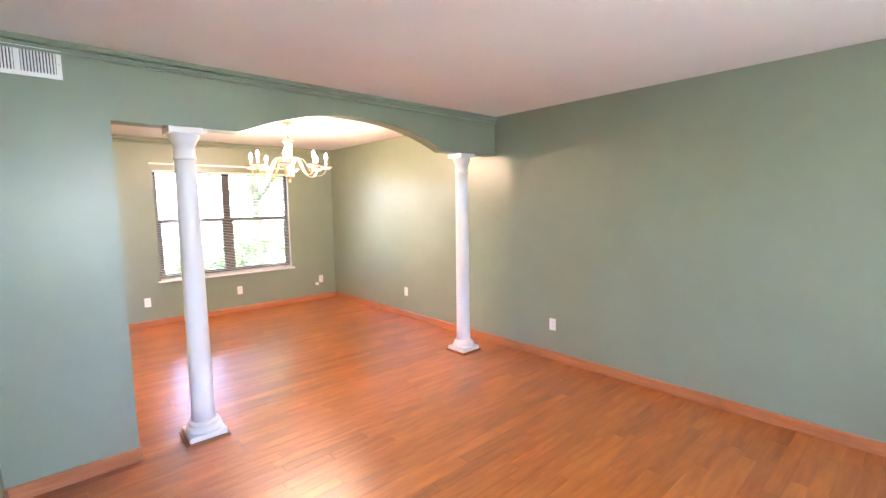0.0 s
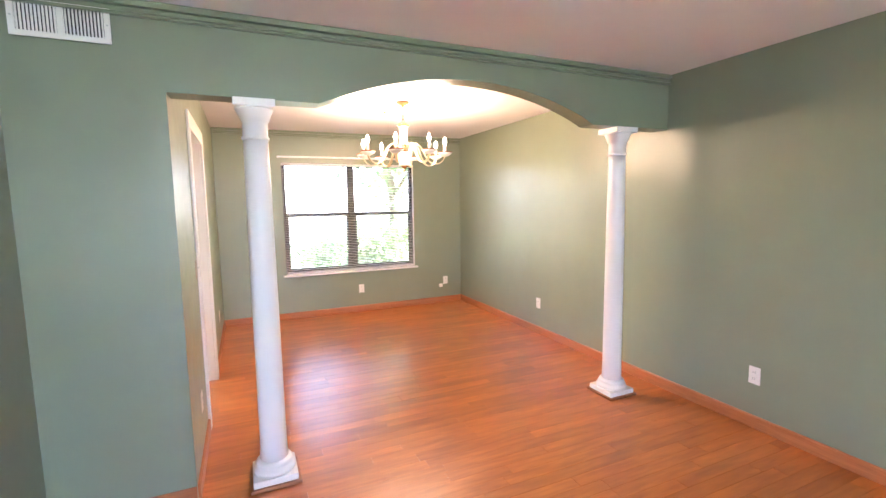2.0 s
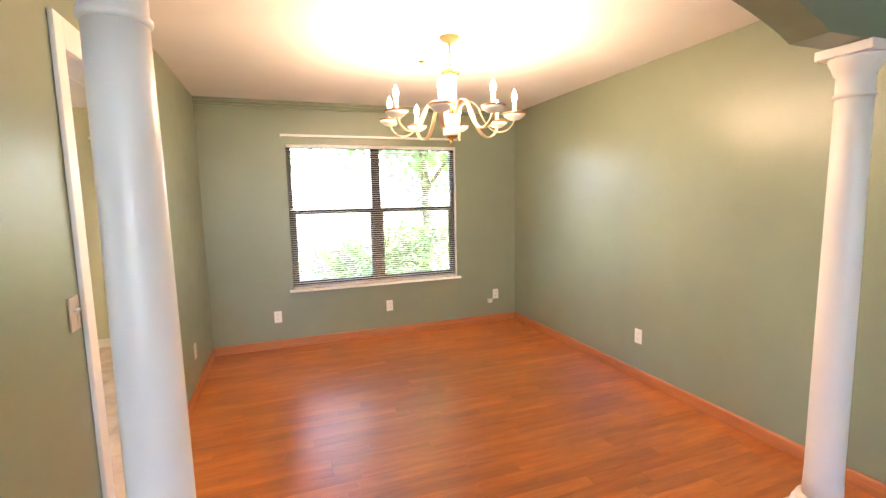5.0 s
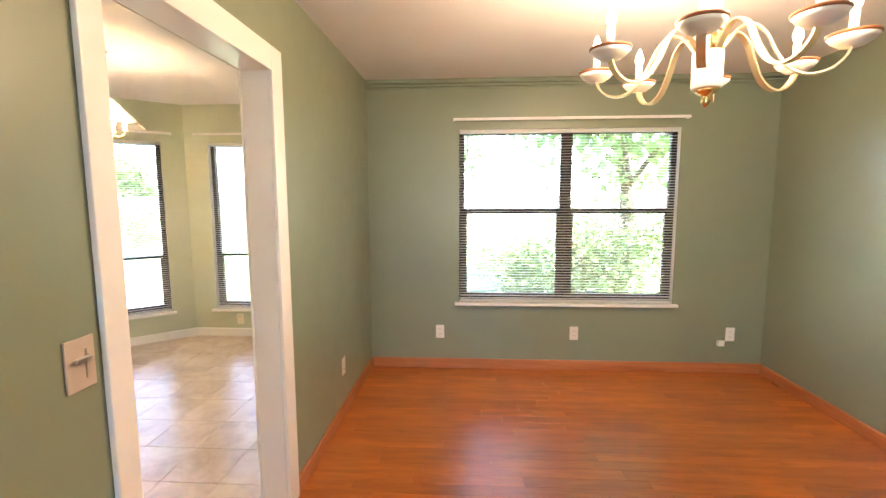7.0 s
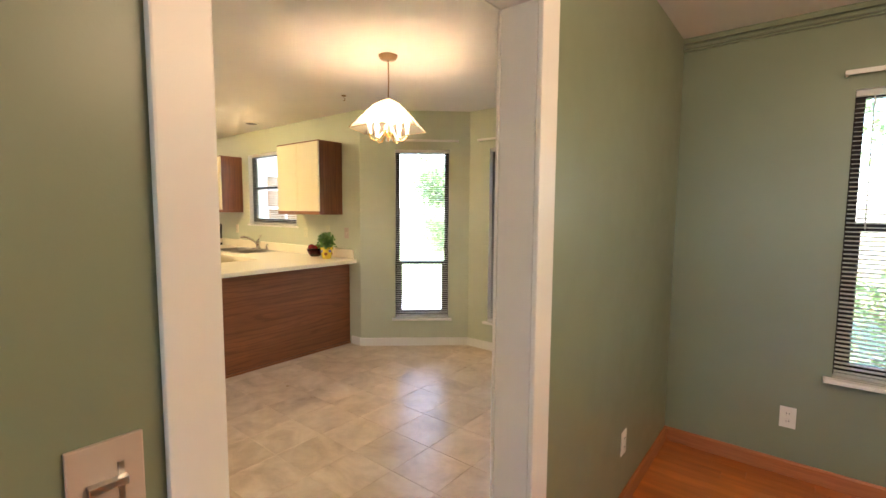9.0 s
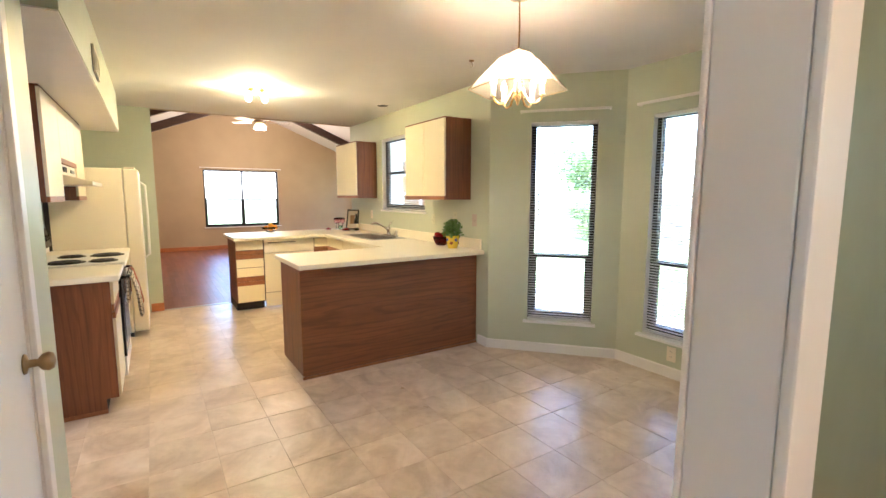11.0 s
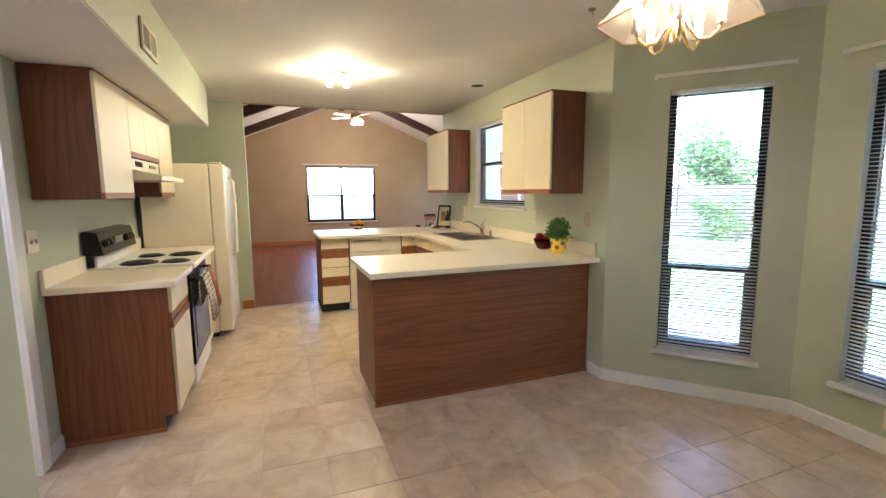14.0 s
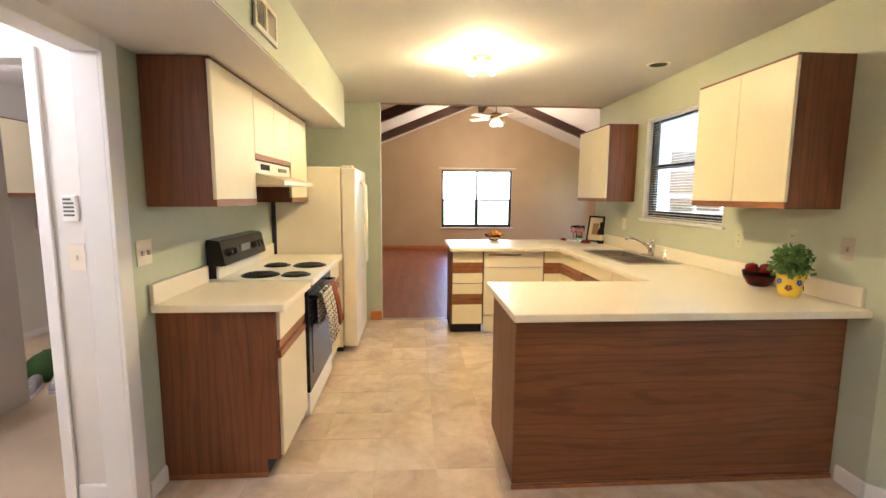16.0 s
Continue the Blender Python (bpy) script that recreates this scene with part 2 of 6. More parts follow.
RAILOAK = wood("medium_oak_rail", (0.24, 0.085, 0.028), (0.38, 0.15, 0.055), "x", 0.4)
BEAMWOOD = wood("dark_stained_beam", (0.030, 0.014, 0.009), (0.075, 0.032, 0.018), "y", 0.55)
TILE = stone_tile("beige_stone_look_tile")
CARPET = paint("beige_laundry_vinyl", (0.56, 0.43, 0.29), 0.6, 0.12, 0.2, 90.0)
BULB = glow("lit_bulb", (1.0, 0.78, 0.48), 2.0)
GLASS = clear_glass("window_glass", rough=0.03)
PANELGLASS = clear_glass("bevelled_panel_glass", (0.94, 0.88, 0.80), 0.10, 0.08)
let_through(PANELGLASS, (0.88, 0.80, 0.70), 0.28)
PANELGLASS.node_tree.nodes["Principled BSDF"].inputs["Transmission Weight"].default_value = 0.97
FANGLOW = glow("lit_frosted_shade", (1.0, 0.86, 0.66), 0.7)
CRYSTAL = clear_glass("clear_drinking_glass")
PINKGLASS = clear_glass("rose_glass", (1.0, 0.80, 0.80))
LAWN = paint("lawn_grass", (0.20, 0.27, 0.11), 0.9, 0.35, 0.6, 40.0)
FENCEWOOD = wood("weathered_fence_wood", (0.20, 0.17, 0.14), (0.36, 0.31, 0.26), "z", 0.8)
BARK = paint("bark", (0.12, 0.085, 0.06), 0.9, 0.3, 0.8, 30.0)
LEAF = leaf("garden_leaves", (0.10, 0.15, 0.05), (0.21, 0.29, 0.12))
SIDING = paint("house_siding", (0.62, 0.58, 0.52), 0.7, 0.06, 0.2)
SHINGLE = paint("roof_shingle", (0.16, 0.13, 0.11), 0.9, 0.2, 0.6, 40.0)
LEAFY = leaf("houseplant_leaves", (0.035, 0.10, 0.02), (0.15, 0.27, 0.07))
YELLOW = paint("yellow_glazed_pot", (0.85, 0.62, 0.06), 0.25, 0.04, 0.0)
BLUE = paint("blue_flower_paint", (0.06, 0.10, 0.42), 0.3, 0.05, 0.0)
ORANGE = paint("orange_peel", (0.85, 0.34, 0.02), 0.4, 0.08, 0.5, 300.0)
DARKRED = paint("dark_red_glaze", (0.22, 0.012, 0.014), 0.25, 0.1, 0.0)
CHECK = check_cloth("checked_towel_cloth")
RUST = paint("rust_towel_cloth", (0.28, 0.075, 0.03), 0.95, 0.15, 0.6, 500.0)
GREENBAG = paint("green_cloth", (0.04, 0.10, 0.02), 0.9, 0.2, 0.5, 200.0)
SHOE = paint("grey_shoe_mesh", (0.34, 0.33, 0.33), 0.8, 0.2, 0.5, 300.0)
PAPER = paint("printed_paper", (0.62, 0.53, 0.38), 0.7, 0.1, 0.0)
INK = paint("sepia_print", (0.30, 0.17, 0.08), 0.7, 0.2, 0.0)
SCREEN = paint("display_bars", (0.10, 0.11, 0.10), 0.3, 0.1, 0.0)
BOTTLE = paint("dark_bottle_glass", (0.02, 0.018, 0.012), 0.12, 0.1, 0.0)

# ---- building helpers ----
ORIGIN = {}


def thing(name, label, category, at=(0, 0, 0), group="", kind=""):
    ob = tagged(new(name), label, category, group, kind)
    ob.location = at
    ob.empty_display_size = 0.1
    ORIGIN[name if ob.name == name else ob.name] = Vector(at)
    return ob


def mesh_of(name, bm, mats, smooth=False):
    bmesh.ops.recalc_face_normals(bm, faces=bm.faces)
    me = bpy.data.meshes.new(name)
    for f in bm.faces:
        f.smooth = smooth
    bm.to_mesh(me)
    bm.free()
    for m in (mats if isinstance(mats, (list, tuple)) else [mats]):
        me.materials.append(m)
    return me


def part(name, bm, mat, parent, label="", smooth=False, kind="", local=False):
    """Links a bmesh as one mesh under a thing or a part. The bmesh is in world places unless local."""
    o = ORIGIN.get(parent.name, Vector())
    if not local:
        bmesh.ops.translate(bm, verts=bm.verts, vec=-o)
    ob = tagged(new(name, mesh_of(name, bm, mat, smooth)), label, kind=kind)
    ob.parent = parent
    ORIGIN[ob.name] = o
    return ob


def structure(name, bm, mat, label, category, smooth=False):
    ob = new(name, mesh_of(name, bm, mat, smooth))
    ORIGIN[ob.name] = Vector()
    return tagged(ob, label, category, kind="structure")


def box(bm, x0, x1, y0, y1, z0, z1, bevel=0.0, index=0):
    x0, x1, y0, y1, z0, z1 = min(x0, x1), max(x0, x1), min(y0, y1), max(y0, y1), min(z0, z1), max(z0, z1)
    v = [bm.verts.new(p) for p in ((x0, y0, z0), (x1, y0, z0), (x1, y1, z0), (x0, y1, z0), (x0, y0, z1), (x1, y0, z1), (x1, y1, z1), (x0, y1, z1))]
    fs = [bm.faces.new([v[i] for i in q]) for q in ((3, 2, 1, 0), (4, 5, 6, 7), (0, 1, 5, 4), (1, 2, 6, 5), (2, 3, 7, 6), (3, 0, 4, 7))]
    for f in fs:
        f.material_index = index
    if bevel:
        es = {e for f in fs for e in f.edges}
        bmesh.ops.bevel(bm, geom=list(es), offset=bevel, segments=2, affect="EDGES", profile=0.6)
    return bm


def boxed(*dims, bevel=0.0):
    return box(bmesh.new(), *dims, bevel=bevel)


def lathe(profile, centre=(0, 0, 0), steps=24, bm=None, cap=True):
    """A turned body from (radius, height) pairs about the vertical through centre."""
    bm = bm or bmesh.new()
    rings = []
    for r, z in profile:
        rings.append([bm.verts.new((centre[0] + r * math.cos(2 * math.pi * k / steps), centre[1] + r * math.sin(2 * math.pi * k / steps), centre[2] + z)) for k in range(steps)])
    for a, b in zip(rings, rings[1:]):
        for k in range(steps):
            bm.faces.new((a[k], a[(k + 1) % steps], b[(k + 1) % steps], b[k]))
    if cap:
        bm.faces.new(rings[0][::-1])
        bm.faces.new(rings[-1])
    return bm


def tube(points, radius, steps=10, bm=None, taper=1.0):
    """A round rod along points."""
    bm = bm or bmesh.new()
    pts = [Vector(p) for p in points]
    rings, up = [], Vector((0.13, 0.27, 0.95)).normalized()
    for i, p in enumerate(pts):
        d = (pts[min(i + 1, len(pts) - 1)] - pts[max(i - 1, 0)]).normalized()
        s = d.cross(up)
        s = s.normalized() if s.length > 1e-4 else Vector((1, 0, 0))
        u = s.cross(d)
        r = radius * (1 + (taper - 1) * i / max(1, len(pts) - 1))
        rings.append([bm.verts.new(p + r * (math.cos(2 * math.pi * k / steps) * s + math.sin(2 * math.pi * k / steps) * u)) for k in range(steps)])
    for a, b in zip(rings, rings[1:]):
        for k in range(steps):
            bm.faces.new((a[k], a[(k + 1) % steps], b[(k + 1) % steps], b[k]))
    bm.faces.new(rings[0][::-1])
    bm.faces.new(rings[-1])
    return bm


def prism(poly, z0, z1, bm=None):
    bm = bm or bmesh.new()
    lo = [bm.verts.new((x, y, z0)) for x, y in poly]
    hi = [bm.verts.new((x, y, z1)) for x, y in poly]
    bm.faces.new(lo[::-1])
    bm.faces.new(hi)
    for k in range(len(poly)):
        j = (k + 1) % len(poly)
        bm.faces.new((lo[k], lo[j], hi[j], hi[k]))
    return bm


def wall_mesh(p0, p1, thick, z0, z1, holes=()):
    """A wall with openings; the room lies to the right of p0 -> p1. Material slots: 0 room side, 1 far side, 2 reveals."""
    bm = bmesh.new()
    p0, p1 = Vector((*p0, 0)), Vector((*p1, 0))
    d = (p1 - p0)
    length = d.length
    d.normalize()
    n = Vector((-d.y, d.x, 0))
    cuts_a = sorted({0.0, length, *(v for h in holes for v in h[:2])})
    cuts_z = sorted({z0, z1, *(v for h in holes for v in h[2:4])})
    cuts_a = [a for a in cuts_a if 0 <= a <= length]
    cuts_z = [z for z in cuts_z if z0 <= z <= z1]

    def solid(i, j):
        if not (0 <= i < len(cuts_a) - 1 and 0 <= j < len(cuts_z) - 1):
            return False
        a, z = (cuts_a[i] + cuts_a[i + 1]) / 2, (cuts_z[j] + cuts_z[j + 1]) / 2
        return not any(h[0] < a < h[1] and h[2] < z < h[3] for h in holes)

    def quad(pts, index):
        f = bm.faces.new([bm.verts.new(p) for p in pts])
        f.material_index = index

    up = Vector((0, 0, 1))
    for i in range(len(cuts_a) - 1):
        for j in range(len(cuts_z) - 1):
            if not solid(i, j):
                continue
            a0, a1, b0, b1 = cuts_a[i], cuts_a[i + 1], cuts_z[j], cuts_z[j + 1]
            c = [p0 + d * a + up * z for a, z in ((a0, b0), (a1, b0), (a1, b1), (a0, b1))]
            e = [p + n * thick for p in c]
            quad(c, 0)
            quad(e[::-1], 1)
            for k, (di, dj) in enumerate(((0, -1), (1, 0), (0, 1), (-1, 0))):
                if not solid(i + di, j + dj):
                    m = (k + 1) % 4
                    quad((c[k], e[k], e[m], c[m]), 2)
    bmesh.ops.remove_doubles(bm, verts=bm.verts, dist=1e-5)
    return bm


def wall(name, p0, p1, thick, mats, label, holes=(), z0=-0.02, z1=2.46):
    return structure(name, wall_mesh(p0, p1, thick, z0, z1, holes), mats, label, "wall")


def board_run(name, runs, height, depth, mat, label, category="baseboard", z=0.0, cap=0.006):
    """Skirting or moulding along wall runs (p0 -> p1, room to the right), with a chamfered top."""
    out = []
    for p0, p1 in runs:
        a, b = Vector((*p0, z)), Vector((*p1, z))
        d = (b - a).normalized()
        r = Vector((d.y, -d.x, 0))
        bm = bmesh.new()
        prof = [(0, 0), (depth, 0), (depth, height - cap * 1.6), (depth - cap, height), (0, height)]
        ends = [[bm.verts.new(q + r * (u + 0.0015) + Vector((0, 0, w + 0.0015))) for u, w in prof] for q in (a, b)]
        for k in range(5):
            bm.faces.new((ends[0][k], ends[0][(k + 1) % 5], ends[1][(k + 1) % 5], ends[1][k]))
        bm.faces.new(ends[0][::-1])
        bm.faces.new(ends[1])
        m = mat[0 if abs(d.x) > abs(d.y) else 1] if isinstance(mat, tuple) else mat
        out.append(structure(name, bm, m, label, category))
    return out

# ---- the building ----
H = 2.44
B0, B1, B2, B3 = (-2.455, 6.95), (-1.61, 7.70), (-0.55, 7.70), (0.20, 6.955)
OUT = 0.14

# living and dining rooms
DW = (1.27, 3.05, 0.59, 2.035)      # dining window: x from, to, sill, head
wall("wall_dining_north", (0.405, 6.90), (3.94, 6.90), OUT, [SAGE, SIDING, TRIM], "sage green painted dining room wall with a window", [(DW[0] - 0.405, DW[1] - 0.405, DW[2], DW[3])])
wall("wall_east", (3.80, 6.90), (3.80, -1.7), OUT, [SAGE, SIDING, SAGE], "long sage green satin painted wall")
wall("wall_living_south", (3.94, -1.7), (-1.74, -1.7), OUT, [SAGE, SIDING, TRIM], "sage green wall with a wide front window", [(1.69, 3.89, 0.5, 2.1)])
wall("wall_foyer_west", (-1.6, -1.7), (-1.6, 1.72), OUT, [SAGE, SIDING, SAGE], "sage green foyer wall")
wall("wall_foyer_north", (-1.6, 1.6), (-0.10, 1.6), 0.12, [SAGE, LINEN, SAGE], "sage green foyer wall")
wall("wall_living_west", (-0.10, 1.6), (-0.10, 3.30), 0.12, [SAGE, LINEN, SAGE], "short sage green living room wall")
wall("wall_stub", (-0.22, 3.30), (0.50, 3.30), 0.14, [SAGE, LINEN, SAGE], "sage green wall between living and dining rooms")
wall("wall_dining_west", (0.50, 3.44), (0.50, 6.90), 0.120, [SAGE, MINT, TRIM], "sage green dining room wall with a cased doorway", [(4.150 - 3.44, 5.068 - 3.44, -0.02, 2.03)])

# arched header over the columns
bm = bmesh.new()
lower = [(0.50, 2.05), (1.20, 2.05)]
for k in range(1, 24):
    u = k / 24
    s = 2 * u - 1
    lower.append((1.20 + 1.87 * u, 2.045 + 0.205 * (math.sqrt(2.6 ** 2 - s * s) - math.sqrt(2.6 ** 2 - 1)) / (2.6 - math.sqrt(2.6 ** 2 - 1))))
lower += [(3.07, 2.04), (3.80, 2.04)]
f0 = [(bm.verts.new((x, 3.30, z)), bm.verts.new((x, 3.44, z)), bm.verts.new((x, 3.30, 2.46)), bm.verts.new((x, 3.44, 2.46))) for x, z in lower]
for a, b in zip(f0, f0[1:]):
    for i, j in ((0, 2), (3, 1), (1, 0), (2, 3)):
        bm.faces.new((a[i], b[i], b[j], a[j]))
for q in (f0[0], f0[-1]):
    bm.faces.new((q[0], q[1], q[3], q[2]))
structure("arched_header", bm, SAGE, "sage green header wall with a low plaster arch", "header")

# kitchen walls
KW = 0.555
HZ0, HZ1 = 0.30, 2.05
bay_hole = (0.362, 0.362 + KW, HZ0, HZ1)
SW = (-4.70, -3.60, 1.235, 2.14)    # sink window
wall("wall_kitchen_north", (-5.80, 6.955), B0, OUT, [MINT, SIDING, TRIM], "pale green kitchen wall with a window above the sink", [(SW[0] + 5.80, SW[1] + 5.80, SW[2], SW[3])])
wall("wall_bay_west", B0, B1, OUT, [MINT, SIDING, TRIM], "pale green angled bay wall with a tall window", [bay_hole])
wall("wall_bay_middle", B1, B2, OUT, [MINT, SIDING, TRIM], "pale green middle bay wall with a tall window", [(0.245, 0.245 + KW, HZ0, HZ1)])
wall("wall_bay_east", B2, B3, OUT, [MINT, SIDING, TRIM], "pale green angled bay wall with a tall window", [(0.172, 0.172 + KW, HZ0, HZ1)])
wall("wall_bay_return", B3, (0.379, 6.955), OUT, [MINT, SIDING, TRIM], "pale green bay return wall")
wall("wall_closet", (0.379, 4.045), (-1.39, 4.045), 0.12, [MINT, LINEN, TRIM], "pale green kitchen wall with a white door", [(0.639, 1.394, -0.02, 2.03)])
wall("wall_kitchen_return", (-1.39, 3.923), (-1.39, 3.552), 0.12, [MINT, LINEN, MINT], "pale green return wall beside the hall opening")
wall("wall_kitchen_south", (-1.27, 3.55), (-5.69, 3.55), 0.11, [MINT, LINEN, TRIM], "pale green kitchen wall behind the stove", [(0.49, 1.27, -0.02, 2.0)])
wall("wall_kitchen_west", (-5.69, 3.44), (-5.69, 4.43), 0.12, [MINT, TAN, MINT], "pale green wall end beside the refrigerator")

# soffit over the stove side
structure("kitchen_soffit", boxed(-4.99, -1.395, 3.552, 4.145, 2.065, 2.46), [MINT], "pale green soffit above the wall cabinets", "soffit")
structure("soffit_underside", boxed(-4.985, -1.397, 3.553, 4.141, 2.058, 2.064), CEIL, "white underside of the kitchen soffit", "soffit")

# hall and laundry
wall("wall_hall_west", (-2.66, 1.5), (-2.66, 3.44), 0.10, [LINEN, LINEN, TRIM], "off white hall wall with the laundry door opening", [(0.84, 1.69, -0.02, 2.0)])
wall("wall_hall_south", (-0.9, 1.5), (-2.76, 1.5), 0.1, [LINEN, LINEN, LINEN], "off white hall wall")
wall("wall_hall_east", (-1.33, 3.44), (-1.33, 1.4), 0.1, [LINEN, LINEN, LINEN], "off white hall wall")
wall("wall_laundry_partition", (-3.725, 2.15), (-2.76, 2.15), -0.12, [TAUPE, TAUPE, TAUPE], "taupe laundry partition wall")
wall("wall_laundry_west", (-5.58, 0.9), (-5.58, 3.44), 0.1, [LINEN, TAN, LINEN], "off white laundry wall")
wall("wall_laundry_south", (-2.76, 1.0), (-5.68, 1.0), 0.1, [LINEN, SIDING, LINEN], "off white laundry wall")
wall("wall_laundry_east", (-2.66, 0.9), (-2.66, 1.5), -0.10, [LINEN, LINEN, LINEN], "off white laundry wall")

# family room
FX, FY0, FY1, RIDGE_Y, RIDGE_Z, SLOPE = -12.4, 3.3, 9.6, 6.53, 3.76, 0.405
FW = (5.54, 7.40, 0.59, 2.085)      # far window: y from, to, sill, head


def vault(y):
    return RIDGE_Z - SLOPE * abs(y - RIDGE_Y)


wall("wall_family_south", (-5.81, FY0), (FX, FY0), OUT, [TAN, SIDING, TAN], "tan family room wall", z1=2.6)
wall("wall_family_west", (FX, FY0 - 0.14), (FX, FY1 + 0.14), OUT, [TAN, SIDING, TRIM], "tan gable wall with a wide window", [(FW[0] - FY0 + 0.14, FW[1] - FY0 + 0.14, FW[2], FW[3])], z1=2.5)
gable = bmesh.new()
for x in (FX - 0.14, FX):
    for y, z in ((FY0 - 0.14, 2.5), (FY1 + 0.14, 2.5), (FY1 + 0.14, vault(FY1 + 0.14) + 0.02), (RIDGE_Y, RIDGE_Z + 0.02), (FY0 - 0.14, vault(FY0 - 0.14) + 0.02)):
        gable.verts.new((x, y, max(z, 2.5)))
gable.verts.ensure_lookup_table()
gv = list(gable.verts)
gable.faces.new(gv[:5][::-1])
gable.faces.new(gv[5:])
for k in range(5):
    gable.faces.new((gv[k], gv[(k + 1) % 5], gv[5 + (k + 1) % 5], gv[5 + k]))
structure("gable_wall_west", gable, TAN, "tan gable end of the family room", "wall")
wall("wall_family_north", (FX, FY1), (-5.67, FY1), OUT, [TAN, SIDING, TRIM], "tan family room wall with a glass door", [(0.35, 1.6, 0.1, 2.05)], z1=2.55)
wall("wall_family_east", (-5.81, FY1), (-5.81, 6.96), 0.12, [TAN, SIDING, TRIM], "tan family room wall with a small-paned window", [(0.75, 1.85, 1.0, 2.0)], z1=2.44)
bm = boxed(-5.79, -5.70, FY0, FY1, 2.44, 3.9)
structure("wall_family_east_gable", bm, TAN, "tan wall above the kitchen opening", "wall")
bm = bmesh.new()
for s in (-1, 1):
    ye = FY0 - 0.2 if s < 0 else FY1 + 0.2
    pts = [(ye, vault(ye)), (RIDGE_Y, RIDGE_Z), (RIDGE_Y, RIDGE_Z + 0.12), (ye, vault(ye) + 0.12)]
    a = [bm.verts.new((-5.72, y, z)) for y, z in pts]
    b = [bm.verts.new((FX - 0.1, y, z)) for y, z in pts]
    bm.faces.new(a)
    bm.faces.new(b[::-1])
    for k in range(4):
        bm.faces.new((a[k], b[k], b[(k + 1) % 4], a[(k + 1) % 4]))
structure("ceiling_family", bm, CEIL, "white vaulted family room ceiling", "ceiling")

# ceilings and subfloors
cb = box(boxed(-0.16, 3.95, -1.85, 3.37, H, H + 0.12), -1.75, -0.161, -1.85, 1.66, H, H + 0.12)
structure("ceiling_living", cb, CEIL, "white textured living room ceiling", "ceiling")
structure("ceiling_dining", boxed(0.43, 3.95, 3.374, 7.05, H, H + 0.12), CEIL, "white textured dining room ceiling", "ceiling")
cb = box(boxed(-5.695, 0.426, 3.374, 7.95, H, H + 0.12), -5.695, -0.164, 1.664, 3.373, H, H + 0.12)
box(cb, -5.695, -1.754, 0.6, 1.663, H, H + 0.12)
structure("ceiling_kitchen", cb, CEIL, "white textured kitchen ceiling", "ceiling")
structure("subfloor_front", boxed(-1.75, 3.95, -1.85, 7.05, -0.12, -0.012), UNDER, "dark gap under the floor boards", "floor")
structure("floor_laundry", boxed(-5.68, -1.2, 0.9, 3.545, -0.11, 0.0), CARPET, "beige sheet vinyl laundry floor", "floor")
structure("roof_cover", boxed(-5.69, 4.4, -2.3, 8.0, 2.62, 2.80), SHINGLE, "grey shingle roof", "roof")

# skirting and mouldings
board_run("baseboard", [((0.50, 6.90), (3.80, 6.90)), ((3.80, 6.88), (3.80, -1.7)), ((-0.10, 3.30), (0.50, 3.30)), ((-0.10, 1.6), (-0.10, 3.28)), ((0.50, 3.30), (0.50, 4.085)), ((0.50, 5.165), (0.50, 6.88))], 0.085, 0.014, (OAKBASE, OAKBASEY), "orange oak baseboard")
board_run("baseboard", [((-2.60, 6.955), B0), (B0, B1), (B1, B2), (B2, B3), (B3, (0.379, 6.955)), ((-2.64, 3.55), (-2.80, 3.55)), ((-1.39, 4.045), (-1.39, 3.57)), ((-1.08, 4.045), (-1.39, 4.045))], 0.085, 0.014, TRIM, "white kitchen baseboard")
board_run("baseboard", [((FX, FY0), (FX, FY1)), ((-5.69, 4.30), (-5.69, 4.43)), ((-5.81, FY0), (FX, FY0))], 0.10, 0.014, (OAKBASE, OAKBASEY), "brown wooden baseboard")
board_run("baseboard", [((-2.66, 3.235), (-2.66, 3.44)), ((-2.76, 1.0), (-5.58, 1.0)), ((-3.725, 2.15), (-2.76, 2.15))], 0.08, 0.012, TRIM, "white laundry baseboard")
for hh, dd, zz in ((0.030, 0.030, 2.408), (0.022, 0.016, 2.384), (0.014, 0.024, 2.366)):
    board_run("crown_moulding", [((-0.10, 3.30), (3.80, 3.30)), ((0.50, 6.90), (3.80, 6.90))], hh, dd, SAGE, "sage painted crown moulding", "moulding", zz)


